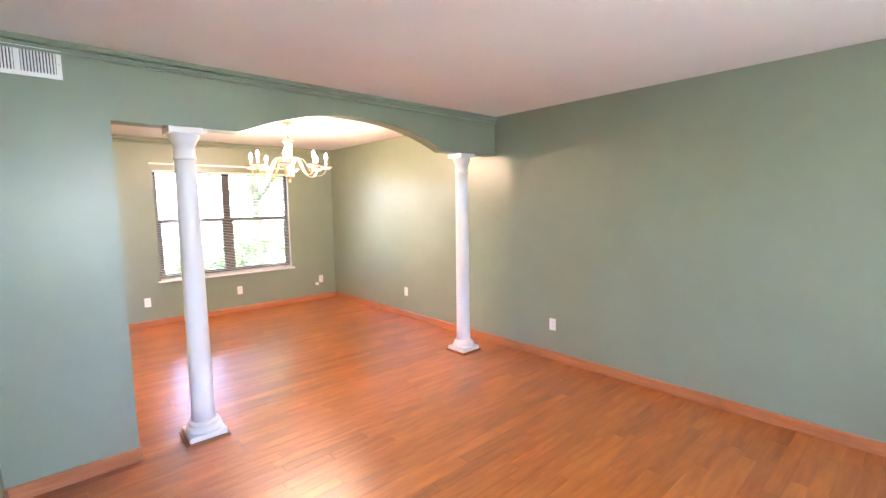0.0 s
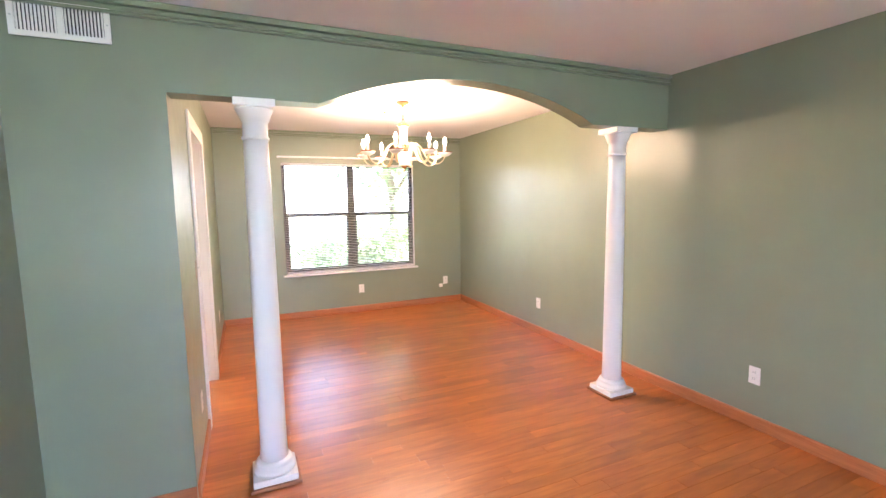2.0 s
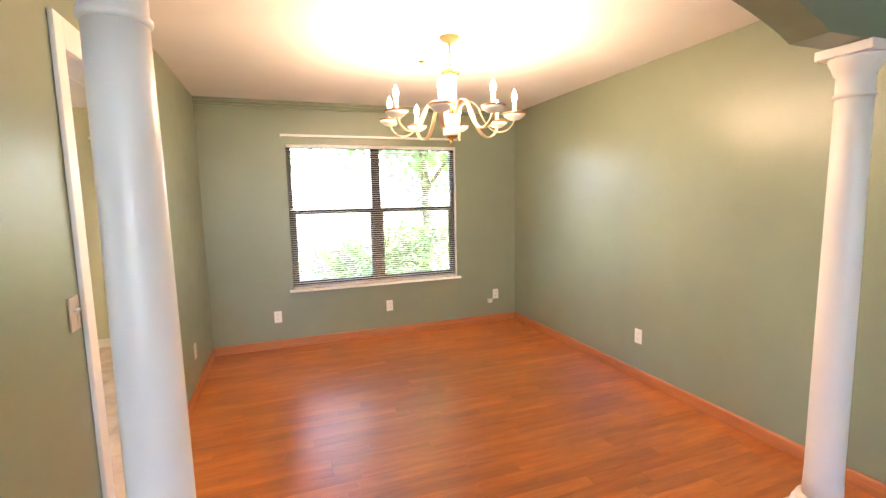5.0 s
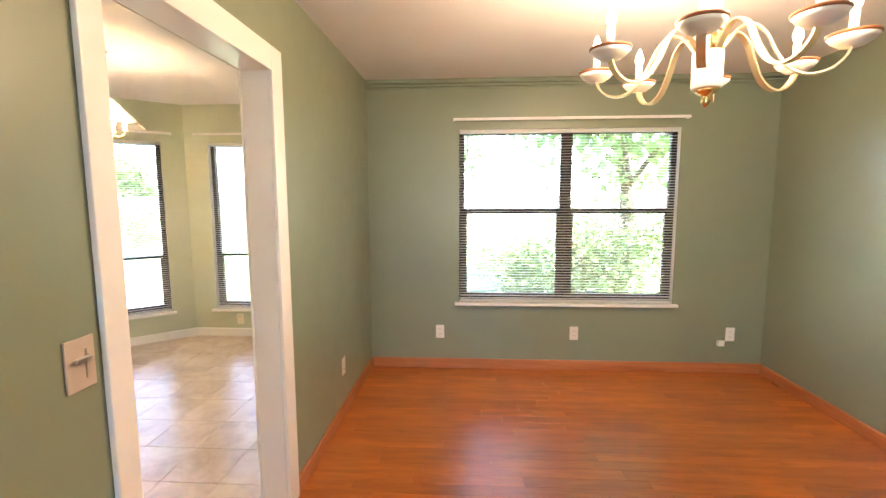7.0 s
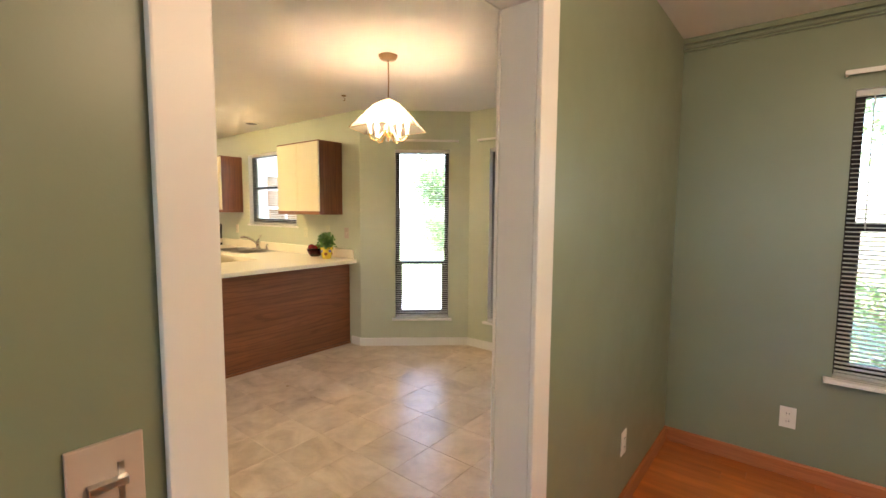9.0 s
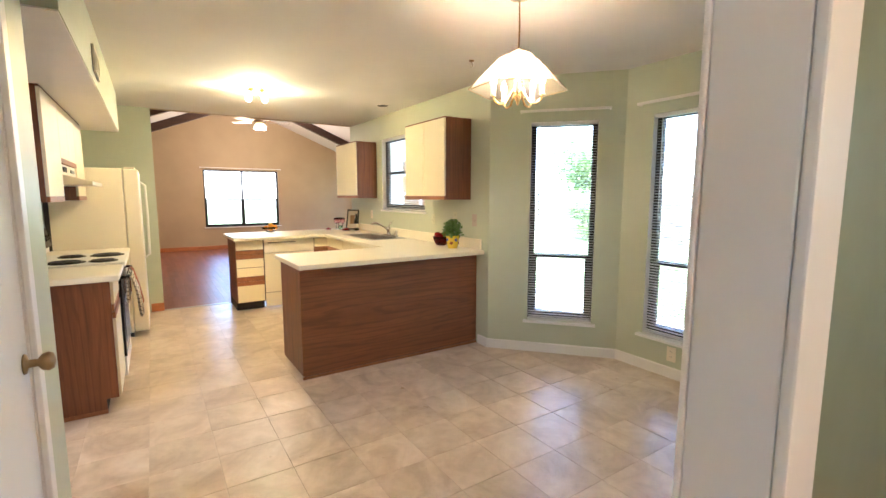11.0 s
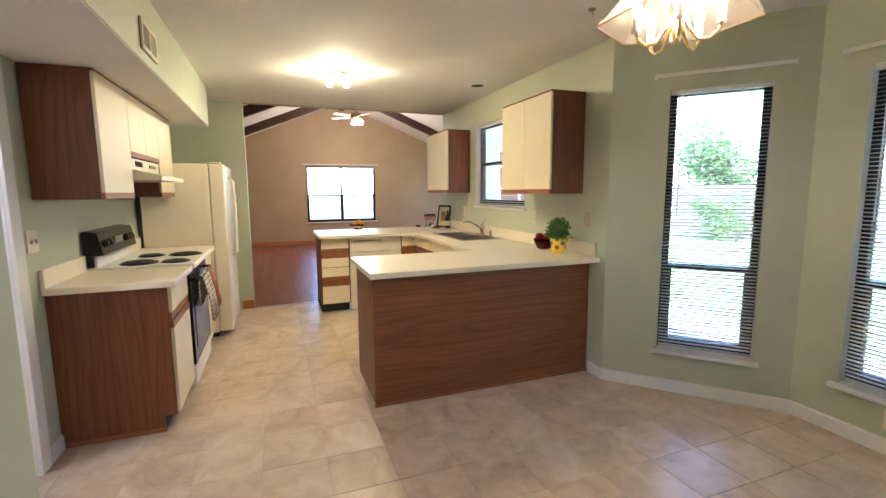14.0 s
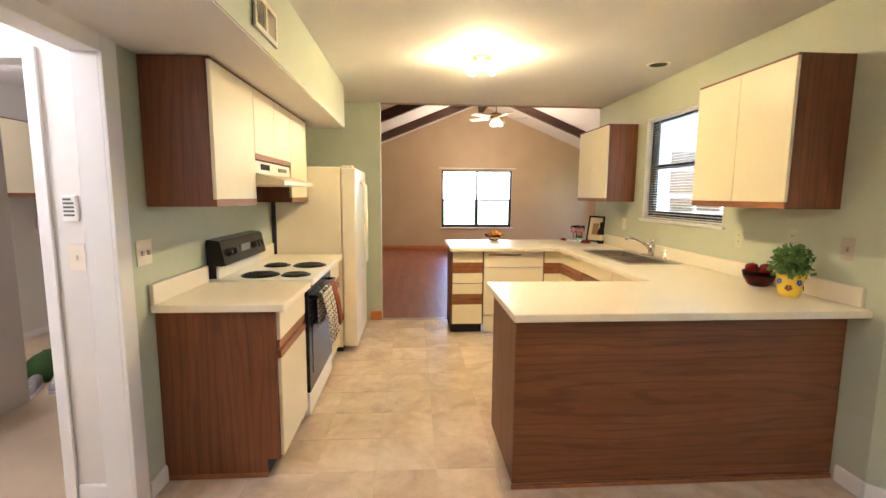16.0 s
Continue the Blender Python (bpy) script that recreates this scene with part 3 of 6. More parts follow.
def window(name, label, m, w, z0, z1, mullion=False, rail=0.45, muntins=False, sill=0.05, white=False, post=0.045):
    """A window in its opening. Local x runs along the wall, y outwards, from the inner face at the opening's middle."""
    win = thing(name, label, "window", kind="structure")
    win.matrix_world = m
    fm = TRIM if white else BRONZE
    h = z1 - z0

    def p(nm, parts, mat, parent=win, **kw):
        b = bmesh.new()
        for q in parts:
            box(b, *q)
        return part(nm, b, mat, parent, local=True, **kw)

    y0, y1 = 0.055, 0.105
    fr = p("window_frame", [(-w / 2, -w / 2 + 0.042, y0, y1, z0, z1), (w / 2 - 0.042, w / 2, y0, y1, z0, z1), (-w / 2 + 0.042, w / 2 - 0.042, y0, y1, z0, z0 + 0.045), (-w / 2 + 0.042, w / 2 - 0.042, y0, y1, z1 - 0.035, z1)], fm)
    zr = z0 + rail * h
    bays = [(-w / 2 + 0.042, w / 2 - 0.042)]
    if mullion:
        p("mullion", [(-post, post, y0 - 0.004, y1, z0 + 0.045, z1 - 0.035)], fm, fr)
        bays = [(-w / 2 + 0.042, -post), (post, w / 2 - 0.042)]
    for a, b in bays:
        p("meeting_rail", [(a, b, y0 - 0.006, y1 - 0.01, zr - 0.018, zr + 0.018)], fm, fr)
        p("lower_sash", [(a, a + 0.024, y0 + 0.004, y1 - 0.012, z0 + 0.045, zr - 0.018), (b - 0.024, b, y0 + 0.004, y1 - 0.012, z0 + 0.045, zr - 0.018), (a + 0.024, b - 0.024, y0 + 0.004, y1 - 0.012, z0 + 0.045, z0 + 0.072)], fm, fr)
        for c, d in ((z0 + 0.05, zr - 0.01), (zr + 0.01, z1 - 0.03)):
            g = p("pane", [(a, b, 0.082, 0.086, c, d)], GLASS, fr)
            g.visible_shadow = False
        if muntins:
            n = 3
            p("muntin", [(a + (b - a) * k / n - 0.012, a + (b - a) * k / n + 0.012, y0, y1, z0 + 0.045, z1 - 0.035) for k in range(1, n)], fm, fr)
            p("muntin", [(a, b, y0 + 0.003, y1 - 0.003, z0 + h * k / 4 - 0.012, z0 + h * k / 4 + 0.012) for k in (1, 3)], fm, fr)
    if sill:
        sb = bmesh.new()
        box(sb, -w / 2 - 0.035, w / 2 + 0.035, -sill, 0.054, z0 - 0.024, z0 - 0.002, 0.004)
        part("window_sill", sb, TRIM, win, "white painted sill", local=True)
    return win


def blind(label, m, w, z0, z1, tilt=10.0):
    """A lowered mini blind with open slats, inside the window opening."""
    bl = thing("mini_blind", label, "blind")
    bl.matrix_world = m
    b = bmesh.new()
    box(b, -w / 2 + 0.004, w / 2 - 0.004, 0.008, 0.042, z1 - 0.030, z1 - 0.003, 0.003)
    part("headrail", b, SLAT, bl, local=True)
    b = bmesh.new()
    box(b, -w / 2 + 0.006, w / 2 - 0.006, 0.013, 0.037, z0 + 0.006, z0 + 0.020, 0.003)
    part("bottom_rail", b, SLAT, bl, local=True)
    pitch = 0.0225
    n = int((z1 - z0 - 0.06) / pitch)
    sm = bmesh.new()
    prof = [(-0.0125, -0.0012), (-0.005, 0.0006), (0.005, 0.0006), (0.0125, -0.0012)]
    ends = []
    for x in (-w / 2 + 0.006, w / 2 - 0.006):
        ends.append([[sm.verts.new((x, u, v + o)) for u, v in prof] for o in (0, -0.0006)])
    for k in range(3):
        for o in (0, 1):
            sm.faces.new((ends[0][o][k], ends[0][o][k + 1], ends[1][o][k + 1], ends[1][o][k]))
    for e in ends:
        sm.faces.new((e[0][0], e[0][1], e[0][2], e[0][3], e[1][3], e[1][2], e[1][1], e[1][0]))
    for k in (0, 3):
        sm.faces.new((ends[0][0][k], ends[0][1][k], ends[1][1][k], ends[1][0][k]))
    me = mesh_of("slat", sm, SLAT)
    for k in range(n):
        s = new("slat", me)
        s.parent = bl
        s.matrix_local = pose(0, 0.025, z0 + 0.032 + k * pitch, tilt + 1.5 * math.sin(k * 1.7), 0, 0)
    for x in (-w * 0.36, w * 0.36):
        part("ladder_cord", tube([(x, 0.0245, z0 + 0.01), (x, 0.0245, z1 - 0.02)], 0.0009, 4), SLAT, bl, local=True)
    part("tilt_wand", tube([(-w / 2 + 0.07, 0.006, z1 - 0.03), (-w / 2 + 0.075, 0.004, z1 - 0.03 - (z1 - z0) * 0.45)], 0.003, 6), SLAT, bl, local=True)
    return bl


def curtain_rod(label, m, w, z):
    rod = thing("curtain_rod", label, "curtain rod")
    rod.matrix_world = m
    b = bmesh.new()
    box(b, -w / 2, w / 2, -0.062, -0.050, z - 0.011, z + 0.011, 0.003)
    part("rod", b, TRIM, rod, local=True)
    for s in (-1, 1):
        b = bmesh.new()
        box(b, s * w / 2 - 0.006, s * w / 2 + 0.006, -0.062, -0.001, z - 0.011, z + 0.011, 0.003)
        part("return_bracket", b, TRIM, rod, local=True)
    return rod


def along(p0, p1, a, z=0.0):
    d = (Vector((*p1, 0)) - Vector((*p0, 0))).normalized()
    q = Vector((*p0, 0)) + d * a
    return pose(q.x, q.y, z, 0, 0, math.degrees(math.atan2(d.y, d.x)))


m = along((0, 6.90), (4, 6.90), (DW[0] + DW[1]) / 2)
window("window_1", "dark bronze double window with a white sill", m, DW[1] - DW[0], DW[2], DW[3], mullion=True, rail=0.535)
blind("ivory mini blind lowered with open slats", m, DW[1] - DW[0], DW[2], DW[3])
curtain_rod("flat white curtain rod above the window", m, 1.86, 2.11)
for nm, (p0, p1), a, rodw in (("window_2", (B0, B1), bay_hole[0] + KW / 2, 0.73), ("window_3", (B1, B2), 0.245 + KW / 2, 0.77), ("window_4", (B2, B3), 0.172 + KW / 2, 0.75)):
    m = along(p0, p1, a)
    window(nm, "tall narrow dark bronze window in the breakfast bay", m, KW, HZ0, HZ1, rail=0.332)
    blind("ivory mini blind lowered with open slats", m, KW, HZ0, HZ1)
    curtain_rod("flat white curtain rod above a bay window", m, rodw, 2.135)
m = along((-5, 6.955), (0, 6.955), (SW[0] + SW[1]) / 2 + 5)
window("window_5", "dark bronze kitchen window above the sink", m, SW[1] - SW[0], SW[2], SW[3], rail=0.52, sill=0.018)
blind("ivory mini blind over the sink window", m, SW[1] - SW[0], SW[2], SW[3])
m = along((FX, 0), (FX, 9), (FW[0] + FW[1]) / 2)
window("window_6", "dark bronze double window in the tan gable wall", m, FW[1] - FW[0], FW[2], FW[3], mullion=True, rail=0.48, post=0.02)
curtain_rod("flat white curtain rod above the far window", m, 2.0, FW[3] + 0.05)
m = along((-14, FY1), (0, FY1), FX + 14 + 0.975)
window("window_7", "glass patio door in the family room", m, 1.25, 0.1, 2.05, rail=0.02, sill=0)
m = along((-5.81, 20), (-5.81, 0), 20 - FY1 + 1.3)
window("window_8", "white small-paned window in the house wing", m, 1.10, 1.0, 2.0, muntins=True, white=True, sill=0)
m = along((20, -1.7), (-20, -1.7), 20 - 3.94 + 2.79)
window("window_9", "wide bronze front window of the living room", m, 2.2, 0.5, 2.1, mullion=True)


def casing(name, label, m, w, h, width=0.085, both=0.0, lining=0.14, narrow=None):
    """White door casing and jamb lining round an opening; local x along the wall, y into the wall."""
    cs = thing(name, label, "door frame", kind="structure")
    cs.matrix_world = m

    wl = narrow or width

    def strip(nm, q):
        b = bmesh.new()
        box(b, *q, 0.004)
        part(nm, b, TRIM, cs, local=True)

    for y0, y1 in ((-0.018, -0.001),) + (((lining + 0.001, lining + 0.012),) if both else ()):
        strip("side_casing", (-w / 2 - wl + 0.012, -w / 2 + 0.012, y0, y1, 0.001, h + width - 0.012))
        strip("side_casing", (w / 2 - 0.012, w / 2 + width - 0.012, y0, y1, 0.001, h + width - 0.012))
        strip("head_casing", (-w / 2 + 0.0125, w / 2 - 0.0125, y0, y1, h - 0.012, h + width - 0.012))
    strip("jamb", (-w / 2 + 0.001, -w / 2 + 0.010, 0, lining, 0, h - 0.001))
    strip("jamb", (w / 2 - 0.010, w / 2 - 0.001, 0, lining, 0, h - 0.001))
    strip("head_jamb", (-w / 2 + 0.0105, w / 2 - 0.0105, 0, lining, h - 0.010, h - 0.001))
    return cs


casing("door_frame_1", "white cased doorway between dining room and kitchen", along((0.50, 0), (0.50, 9), (4.150 + 5.068) / 2), 0.918, 2.03, 0.105, both=1.0, narrow=0.072, lining=0.120)
casing("door_frame_2", "white cased opening to the hall", along((9, 3.55), (-9, 3.55), 9 + 2.15), 0.78, 2.0, 0.095, lining=0.11)
casing("door_frame_3", "white fluted laundry door casing", along((-2.66, 0), (-2.66, 9), 2.765), 0.85, 2.0, 0.05, lining=0.10)

# floors: boards run along x, joints staggered
PLANK_W = 0.0835


def plank_rows(x0, x1, y0, y1, seed):
    rng = random.Random(seed)
    y = y0
    while y < y1 - 0.002:
        yy = min(y + PLANK_W, y1)
        x = x0 - rng.uniform(0, 0.7)
        while x < x1:
            ln = rng.uniform(0.55, 1.15)
            a, b = max(x, x0), min(x + ln, x1)
            if b - a > 0.03:
                yield a, b, y, yy
            x += ln
        y = yy


def plank_mesh(a, b, y, yy, bm, drop=0.0):
    g = 0.00025
    z = [-0.012, -0.0006 - drop, -drop]
    r = [[(a + g + i, y + g + i), (b - g - i, y + g + i), (b - g - i, yy - g - i), (a + g + i, yy - g - i)] for i in (0, 0, 0.0006)]
    v = [[bm.verts.new((*p, z[k])) for p in r[k]] for k in range(3)]
    for k in range(2):
        for i in range(4):
            bm.faces.new((v[k][i], v[k][(i + 1) % 4], v[k + 1][(i + 1) % 4], v[k + 1][i]))
    bm.faces.new(v[2])



FAMPLANKS = wood("red_brown_laminate_boards", (0.20, 0.062, 0.030), (0.31, 0.11, 0.055), "x", 0.38, pieces="island", coat=0.1)


def rounded(ob, width=0.004):
    md = ob.modifiers.new("edge", "BEVEL")
    md.width, md.segments, md.limit_method = width, 2, "ANGLE"
    return ob


# ---- living and dining room things ----


def column(x, y, top):
    c = thing("column", "white turned wooden column on a brown plinth board", "column", (x, y, 0), "columns under the arched header")
    part("plinth_board", boxed(-0.130, 0.130, -0.130, 0.130, 0.0, 0.018, bevel=0.004), RAILOAK, c, "brown wooden plinth board", local=True)
    part("base", boxed(-0.115, 0.115, -0.115, 0.115, 0.018, 0.055, bevel=0.005), TRIM, c, local=True)
    part("base_ring", lathe([(0.108, 0.055), (0.112, 0.066), (0.108, 0.082), (0.096, 0.088), (0.094, 0.100), (0.097, 0.106), (0.092, 0.116), (0.074, 0.124)], steps=32), TRIM, c, smooth=True, local=True)
    prof = [(0.074, 0.124)] + [(0.070 - 0.009 * (k / 14) ** 1.6, 0.124 + (top - 0.124 - 0.20) * k / 14) for k in range(1, 15)]
    part("shaft", lathe(prof, steps=32), TRIM, c, smooth=True, local=True)
    z = top - 0.20
    part("necking", lathe([(0.061, z), (0.068, z + 0.006), (0.068, z + 0.016), (0.062, z + 0.022), (0.062, z + 0.09), (0.068, z + 0.094), (0.078, z + 0.120), (0.090, z + 0.148), (0.092, z + 0.160)], steps=32), TRIM, c, smooth=True, local=True)
    part("capital", boxed(-0.098, 0.098, -0.098, 0.098, top - 0.040, top - 0.002, bevel=0.004), TRIM, c, local=True)
    return c


column(0.878, 3.362, 2.05)
column(3.375, 3.376, 2.04)


def register(label, m, w, h, n, mat, group=""):
    """A stamped air register; local x along the wall, y into it."""
    r = thing("air_vent", label, "vent")
    r.matrix_world = m
    # Solid black sheet behind the slats paints the duct's inner shade.
    b = bmesh.new()
    box(b, -w / 2, w / 2, -0.004, -0.0015, -h / 2, h / 2)
    part("backing", b, DULLBLACK, r, "black sheet for the shade inside the duct", local=True)
    f = bmesh.new()
    e = 0.022
    for q in ((-w / 2, w / 2, h / 2 - e, h / 2), (-w / 2, w / 2, -h / 2, -h / 2 + e), (-w / 2, -w / 2 + e, -h / 2 + e, h / 2 - e), (w / 2 - e, w / 2, -h / 2 + e, h / 2 - e), (-0.012, 0.012, -h / 2 + e, h / 2 - e)):
        box(f, q[0], q[1], -0.014, -0.0045, q[2], q[3])
    part("frame", f, mat, r, local=True)
    for s in (-1, 1):
        for k in range(n):
            x = s * (0.012 + (w / 2 - e - 0.012) * (k + 0.5) / n)
            v = bmesh.new()
            box(v, -0.0016, 0.0016, -0.0038, 0.0038, -h / 2 + e, h / 2 - e)
            bmesh.ops.transform(v, matrix=pose(x, -0.0088, 0, 0, 0, 50 * s), verts=v.verts)
            part("slat", v, mat, r, local=True)
        part("screw", lathe([(0.004, 0), (0.004, 0.002)], steps=8), STEEL, r, local=True).matrix_local = pose(s * (w / 2 - e / 2), -0.014, 0, 90, 0, 0)
    return r


register("white stamped air register high on the wall", along((-9, 3.30), (9, 3.30), 9 + 0.134, 2.315), 0.35, 0.155, 11, WHITEPLATE)
register("ivory air register on the soffit face", along((9, 4.145), (-9, 4.145), 9 + 2.70, 2.19), 0.30, 0.15, 5, PLATE)


def outlet(label, m, mat=WHITEPLATE, kind="outlet"):
    o = thing("wall_outlet" if kind == "outlet" else "light_switch", label, kind)
    o.matrix_world = m
    b = bmesh.new()
    box(b, -0.036, 0.036, -0.006, -0.001, -0.058, 0.058, 0.002)
    part("plate", b, mat, o, local=True)
    if kind == "outlet":
        for z in (-0.021, 0.021):
            b = bmesh.new()
            box(b, -0.016, 0.016, -0.0085, -0.0062, z - 0.013, z + 0.013, 0.001)
            s = part("socket", b, mat, o, local=True)
            b = bmesh.new()
            for x in (-0.006, 0.006):
                box(b, x - 0.0013, x + 0.0013, -0.0092, -0.0088, z - 0.004, z + 0.006)
            part("slot", b, DULLBLACK, s, local=True)
    else:
        b = bmesh.new()
        box(b, -0.006, 0.006, -0.016, -0.0062, -0.012, 0.010, 0.001)
        part("toggle", b, mat, o, local=True)
    return o


NORTH = ((-9, 6.90), (9, 6.90))
for x in (1.105, 2.250, 3.536):
    outlet("white wall outlet below the dining window", along(*NORTH, 9 + x, 0.325 if x < 3 else 0.335))
pl = thing("plug_adapter", "small white plug-in adapter beside an outlet", "adapter", (3.455, 6.898, 0.262))
part("body", boxed(3.43, 3.48, 6.865, 6.8985, 0.24, 0.284, bevel=0.004), WHITEPLATE, pl)
part("cable", tube([(3.478, 6.885, 0.27), (3.50, 6.888, 0.285), (3.52, 6.890, 0.31)], 0.003, 6), WHITEPLATE, pl)
EAST = ((3.80, 9), (3.80, -9))
for y in (4.915, 2.56):
    outlet("white wall outlet low on the long green wall", along(*EAST, 9 - y, 0.355))
WEST = ((0.50, 0), (0.50, 9))
outlet("white wall outlet near the dining corner", along(*WEST, 6.023, 0.34))
outlet("white wall outlet beside the doorway", along(*WEST, 3.78, 0.34))
dm = thing("dimmer_switch", "pinkish beige sliding dimmer switch beside the doorway", "light switch")
dm.matrix_world = along(*WEST, 4.030, 1.115)
b = bmesh.new()
box(b, -0.037, 0.037, -0.007, -0.001, -0.058, 0.058, 0.002)
part("plate", b, PINKPLATE, dm, local=True)
b = bmesh.new()
box(b, 0.010, 0.016, -0.009, -0.0072, -0.036, 0.030)
part("slot", b, STEEL, dm, "grey slider slot", local=True)
b = bmesh.new()
box(b, -0.020, 0.018, -0.020, -0.0092, 0.006, 0.015, 0.001)
part("slider", b, STEEL, dm, local=True)


def strap(path, turn, centre, width, thick):
    """A flat bent strap standing out from a centre: path of (reach, height), smoothed."""
    pts = []
    for k in range(len(path) - 1):
        p0, p1, p2, p3 = (Vector(path[min(max(k + d, 0), len(path) - 1)]) for d in (-1, 0, 1, 2))
        for f in (0.0, 0.33, 0.67):
            pts.append(0.5 * (2 * p1 + (p2 - p0) * f + (2 * p0 - 5 * p1 + 4 * p2 - p3) * f * f + (3 * p1 - p0 - 3 * p2 + p3) * f ** 3))
    pts.append(Vector(path[-1]))
    b = bmesh.new()
    rings = []
    ca, sa = math.cos(turn), math.sin(turn)
    for k, p in enumerate(pts):
        d = (pts[min(k + 1, len(pts) - 1)] - pts[max(k - 1, 0)]).normalized()
        n = Vector((-d.y, d.x)) * thick / 2
        ring = []
        for sn, sw in ((1, 1), (1, -1), (-1, -1), (-1, 1)):
            r, z, w = p.x + sn * n.x, p.y + sn * n.y, sw * width / 2
            ring.append(b.verts.new((centre[0] + r * ca - w * sa, centre[1] + r * sa + w * ca, z)))
        rings.append(ring)
    for r0, r1 in zip(rings, rings[1:]):
        for k in range(4):
            b.faces.new((r0[k], r0[(k + 1) % 4], r1[(k + 1) % 4], r1[k]))
    b.faces.new(rings[0][::-1])
    b.faces.new(rings[-1])
    return b


def chandelier(x, y):
    c = thing("chandelier", "brass and cream eight-arm chandelier with lit candle bulbs", "chandelier", (x, y, H))
    part("canopy", lathe([(0.062, -0.001), (0.060, -0.012), (0.045, -0.026), (0.016, -0.034), (0.010, -0.05)], (x, y, H)), OLDBRASS, c, smooth=True)
    for k in range(4):
        z = H - 0.05 - 0.036 * k
        t = tube([(x + 0.010 * math.cos(a) * (k % 2), y + 0.010 * math.cos(a) * (1 - k % 2), z - 0.022 + 0.024 * math.sin(a)) for a in [2 * math.pi * i / 12 for i in range(13)]], 0.0028, 6)
        part("chain_link", t, OLDBRASS, c, smooth=True)
    part("collar", lathe([(0.008, 2.252), (0.030, 2.248), (0.056, 2.236), (0.060, 2.226), (0.044, 2.216)], (x, y, 0)), BRASS, c, smooth=True)
    part("column", lathe([(0.042, 2.2155), (0.040, 2.20), (0.036, 2.13), (0.036, 2.085), (0.042, 2.055)], (x, y, 0)), PORCELAIN, c, "cream upper column", smooth=True)
    part("stem", lathe([(0.042, 2.0545), (0.026, 2.04), (0.024, 2.03), (0.042, 2.010), (0.048, 1.9855)], (x, y, 0)), BRASS, c, smooth=True)
    part("body", lathe([(0.048, 1.985), (0.050, 1.98), (0.050, 1.865), (0.046, 1.858)], (x, y, 0)), PORCELAIN, c, "cream cylinder body", smooth=True)
    part("finial", lathe([(0.044, 1.857), (0.032, 1.845), (0.016, 1.838), (0.012, 1.826), (0.017, 1.815), (0.009, 1.802), (0.002, 1.795)], (x, y, 0)), BRASS, c, smooth=True)
    R, zd = 0.385, 1.955
    for k in range(8):
        a = 2 * math.pi * (k + 0.35) / 8
        dx, dy = math.cos(a), math.sin(a)
        path = [(0.045, 1.99), (0.085, 2.045), (0.125, 2.055), (0.165, 2.02), (0.195, 1.955), (0.235, 1.895), (0.285, 1.868), (0.335, 1.875), (0.370, 1.905), (0.383, 1.935)]
        arm = part("arm", strap([(r, z) for r, z in path], a, (x, y), 0.026, 0.007), PALEBRASS, c, "flat cream brass strap arm")
        cx, cy = x + R * dx, y + R * dy
        dish = part("bobeche", lathe([(0.012, zd - 0.022), (0.034, zd - 0.018), (0.056, zd - 0.002), (0.065, zd + 0.010)], (cx, cy, 0), 20), PORCELAIN, arm, "cream drip dish", smooth=True)
        part("rim", lathe([(0.065, zd + 0.0105), (0.0685, zd + 0.013), (0.0685, zd + 0.0195), (0.059, zd + 0.020), (0.054, zd + 0.011)], (cx, cy, 0), 20), RAILOAK, arm, "brown wooden rim", smooth=True)
        part("candle", lathe([(0.0125, zd - 0.01), (0.0125, zd + 0.085), (0.009, zd + 0.087)], (cx, cy, 0), 14), PORCELAIN, arm, smooth=True)
        part("bulb", lathe([(0.007, zd + 0.087), (0.016, zd + 0.104), (0.0165, zd + 0.118), (0.010, zd + 0.140), (0.002, zd + 0.158)], (cx, cy, 0), 12), BULB, arm, "lit flame-shaped bulb", smooth=True).visible_shadow = False
    return c


chandelier(2.20, 4.83)


def ceiling_hook(label, x, y):
    h = thing("ceiling_hook", label, "hook", (x, y, H))
    part("plate", lathe([(0.022, -0.0005), (0.020, -0.008), (0.008, -0.012)], (x, y, H), 16), OLDBRASS, h, smooth=True)
    part("hook", tube([(x, y, H - 0.010), (x, y, H - 0.022)] + [(x + 0.013 * math.sin(a), y, H - 0.035 + 0.013 * math.cos(a)) for a in [i * 0.5 for i in range(9)]], 0.003, 8), OLDBRASS, h, smooth=True)


ceiling_hook("dark metal swag hook in the dining ceiling", 2.18, 5.33)
ceiling_hook("dark metal swag hook in the kitchen ceiling", -2.12, 6.49)

# ---- kitchen ----
CT, CB = 0.912, 0.874   # worktop top and underside


def slab(name, xs, ys, solid, z0, z1, mat, parent):
    """A level slab built from a grid of cells, for worktops with cut-outs."""
    b = bmesh.new()
    nx, ny = len(xs) - 1, len(ys) - 1

    def on(i, j):
        return 0 <= i < nx and 0 <= j < ny and solid((xs[i] + xs[i + 1]) / 2, (ys[j] + ys[j + 1]) / 2)

    for i in range(nx):
        for j in range(ny):
            if not on(i, j):
                continue
            c = [(xs[i], ys[j]), (xs[i + 1], ys[j]), (xs[i + 1], ys[j + 1]), (xs[i], ys[j + 1])]
            b.faces.new([b.verts.new((*p, z1)) for p in c])
            b.faces.new([b.verts.new((*p, z0)) for p in c[::-1]])
            for k, (di, dj) in enumerate(((0, -1), (1, 0), (0, 1), (-1, 0))):
                if not on(i + di, j + dj):
                    p, q = c[k], c[(k + 1) % 4]
                    b.faces.new([b.verts.new(v) for v in ((*p, z0), (*q, z0), (*q, z1), (*p, z1))])
    bmesh.ops.remove_doubles(b, verts=b.verts, dist=1e-5)
    bmesh.ops.dissolve_limit(b, angle_limit=0.01, verts=b.verts, edges=b.edges)
    return rounded(part(name, b, mat, parent), 0.006)


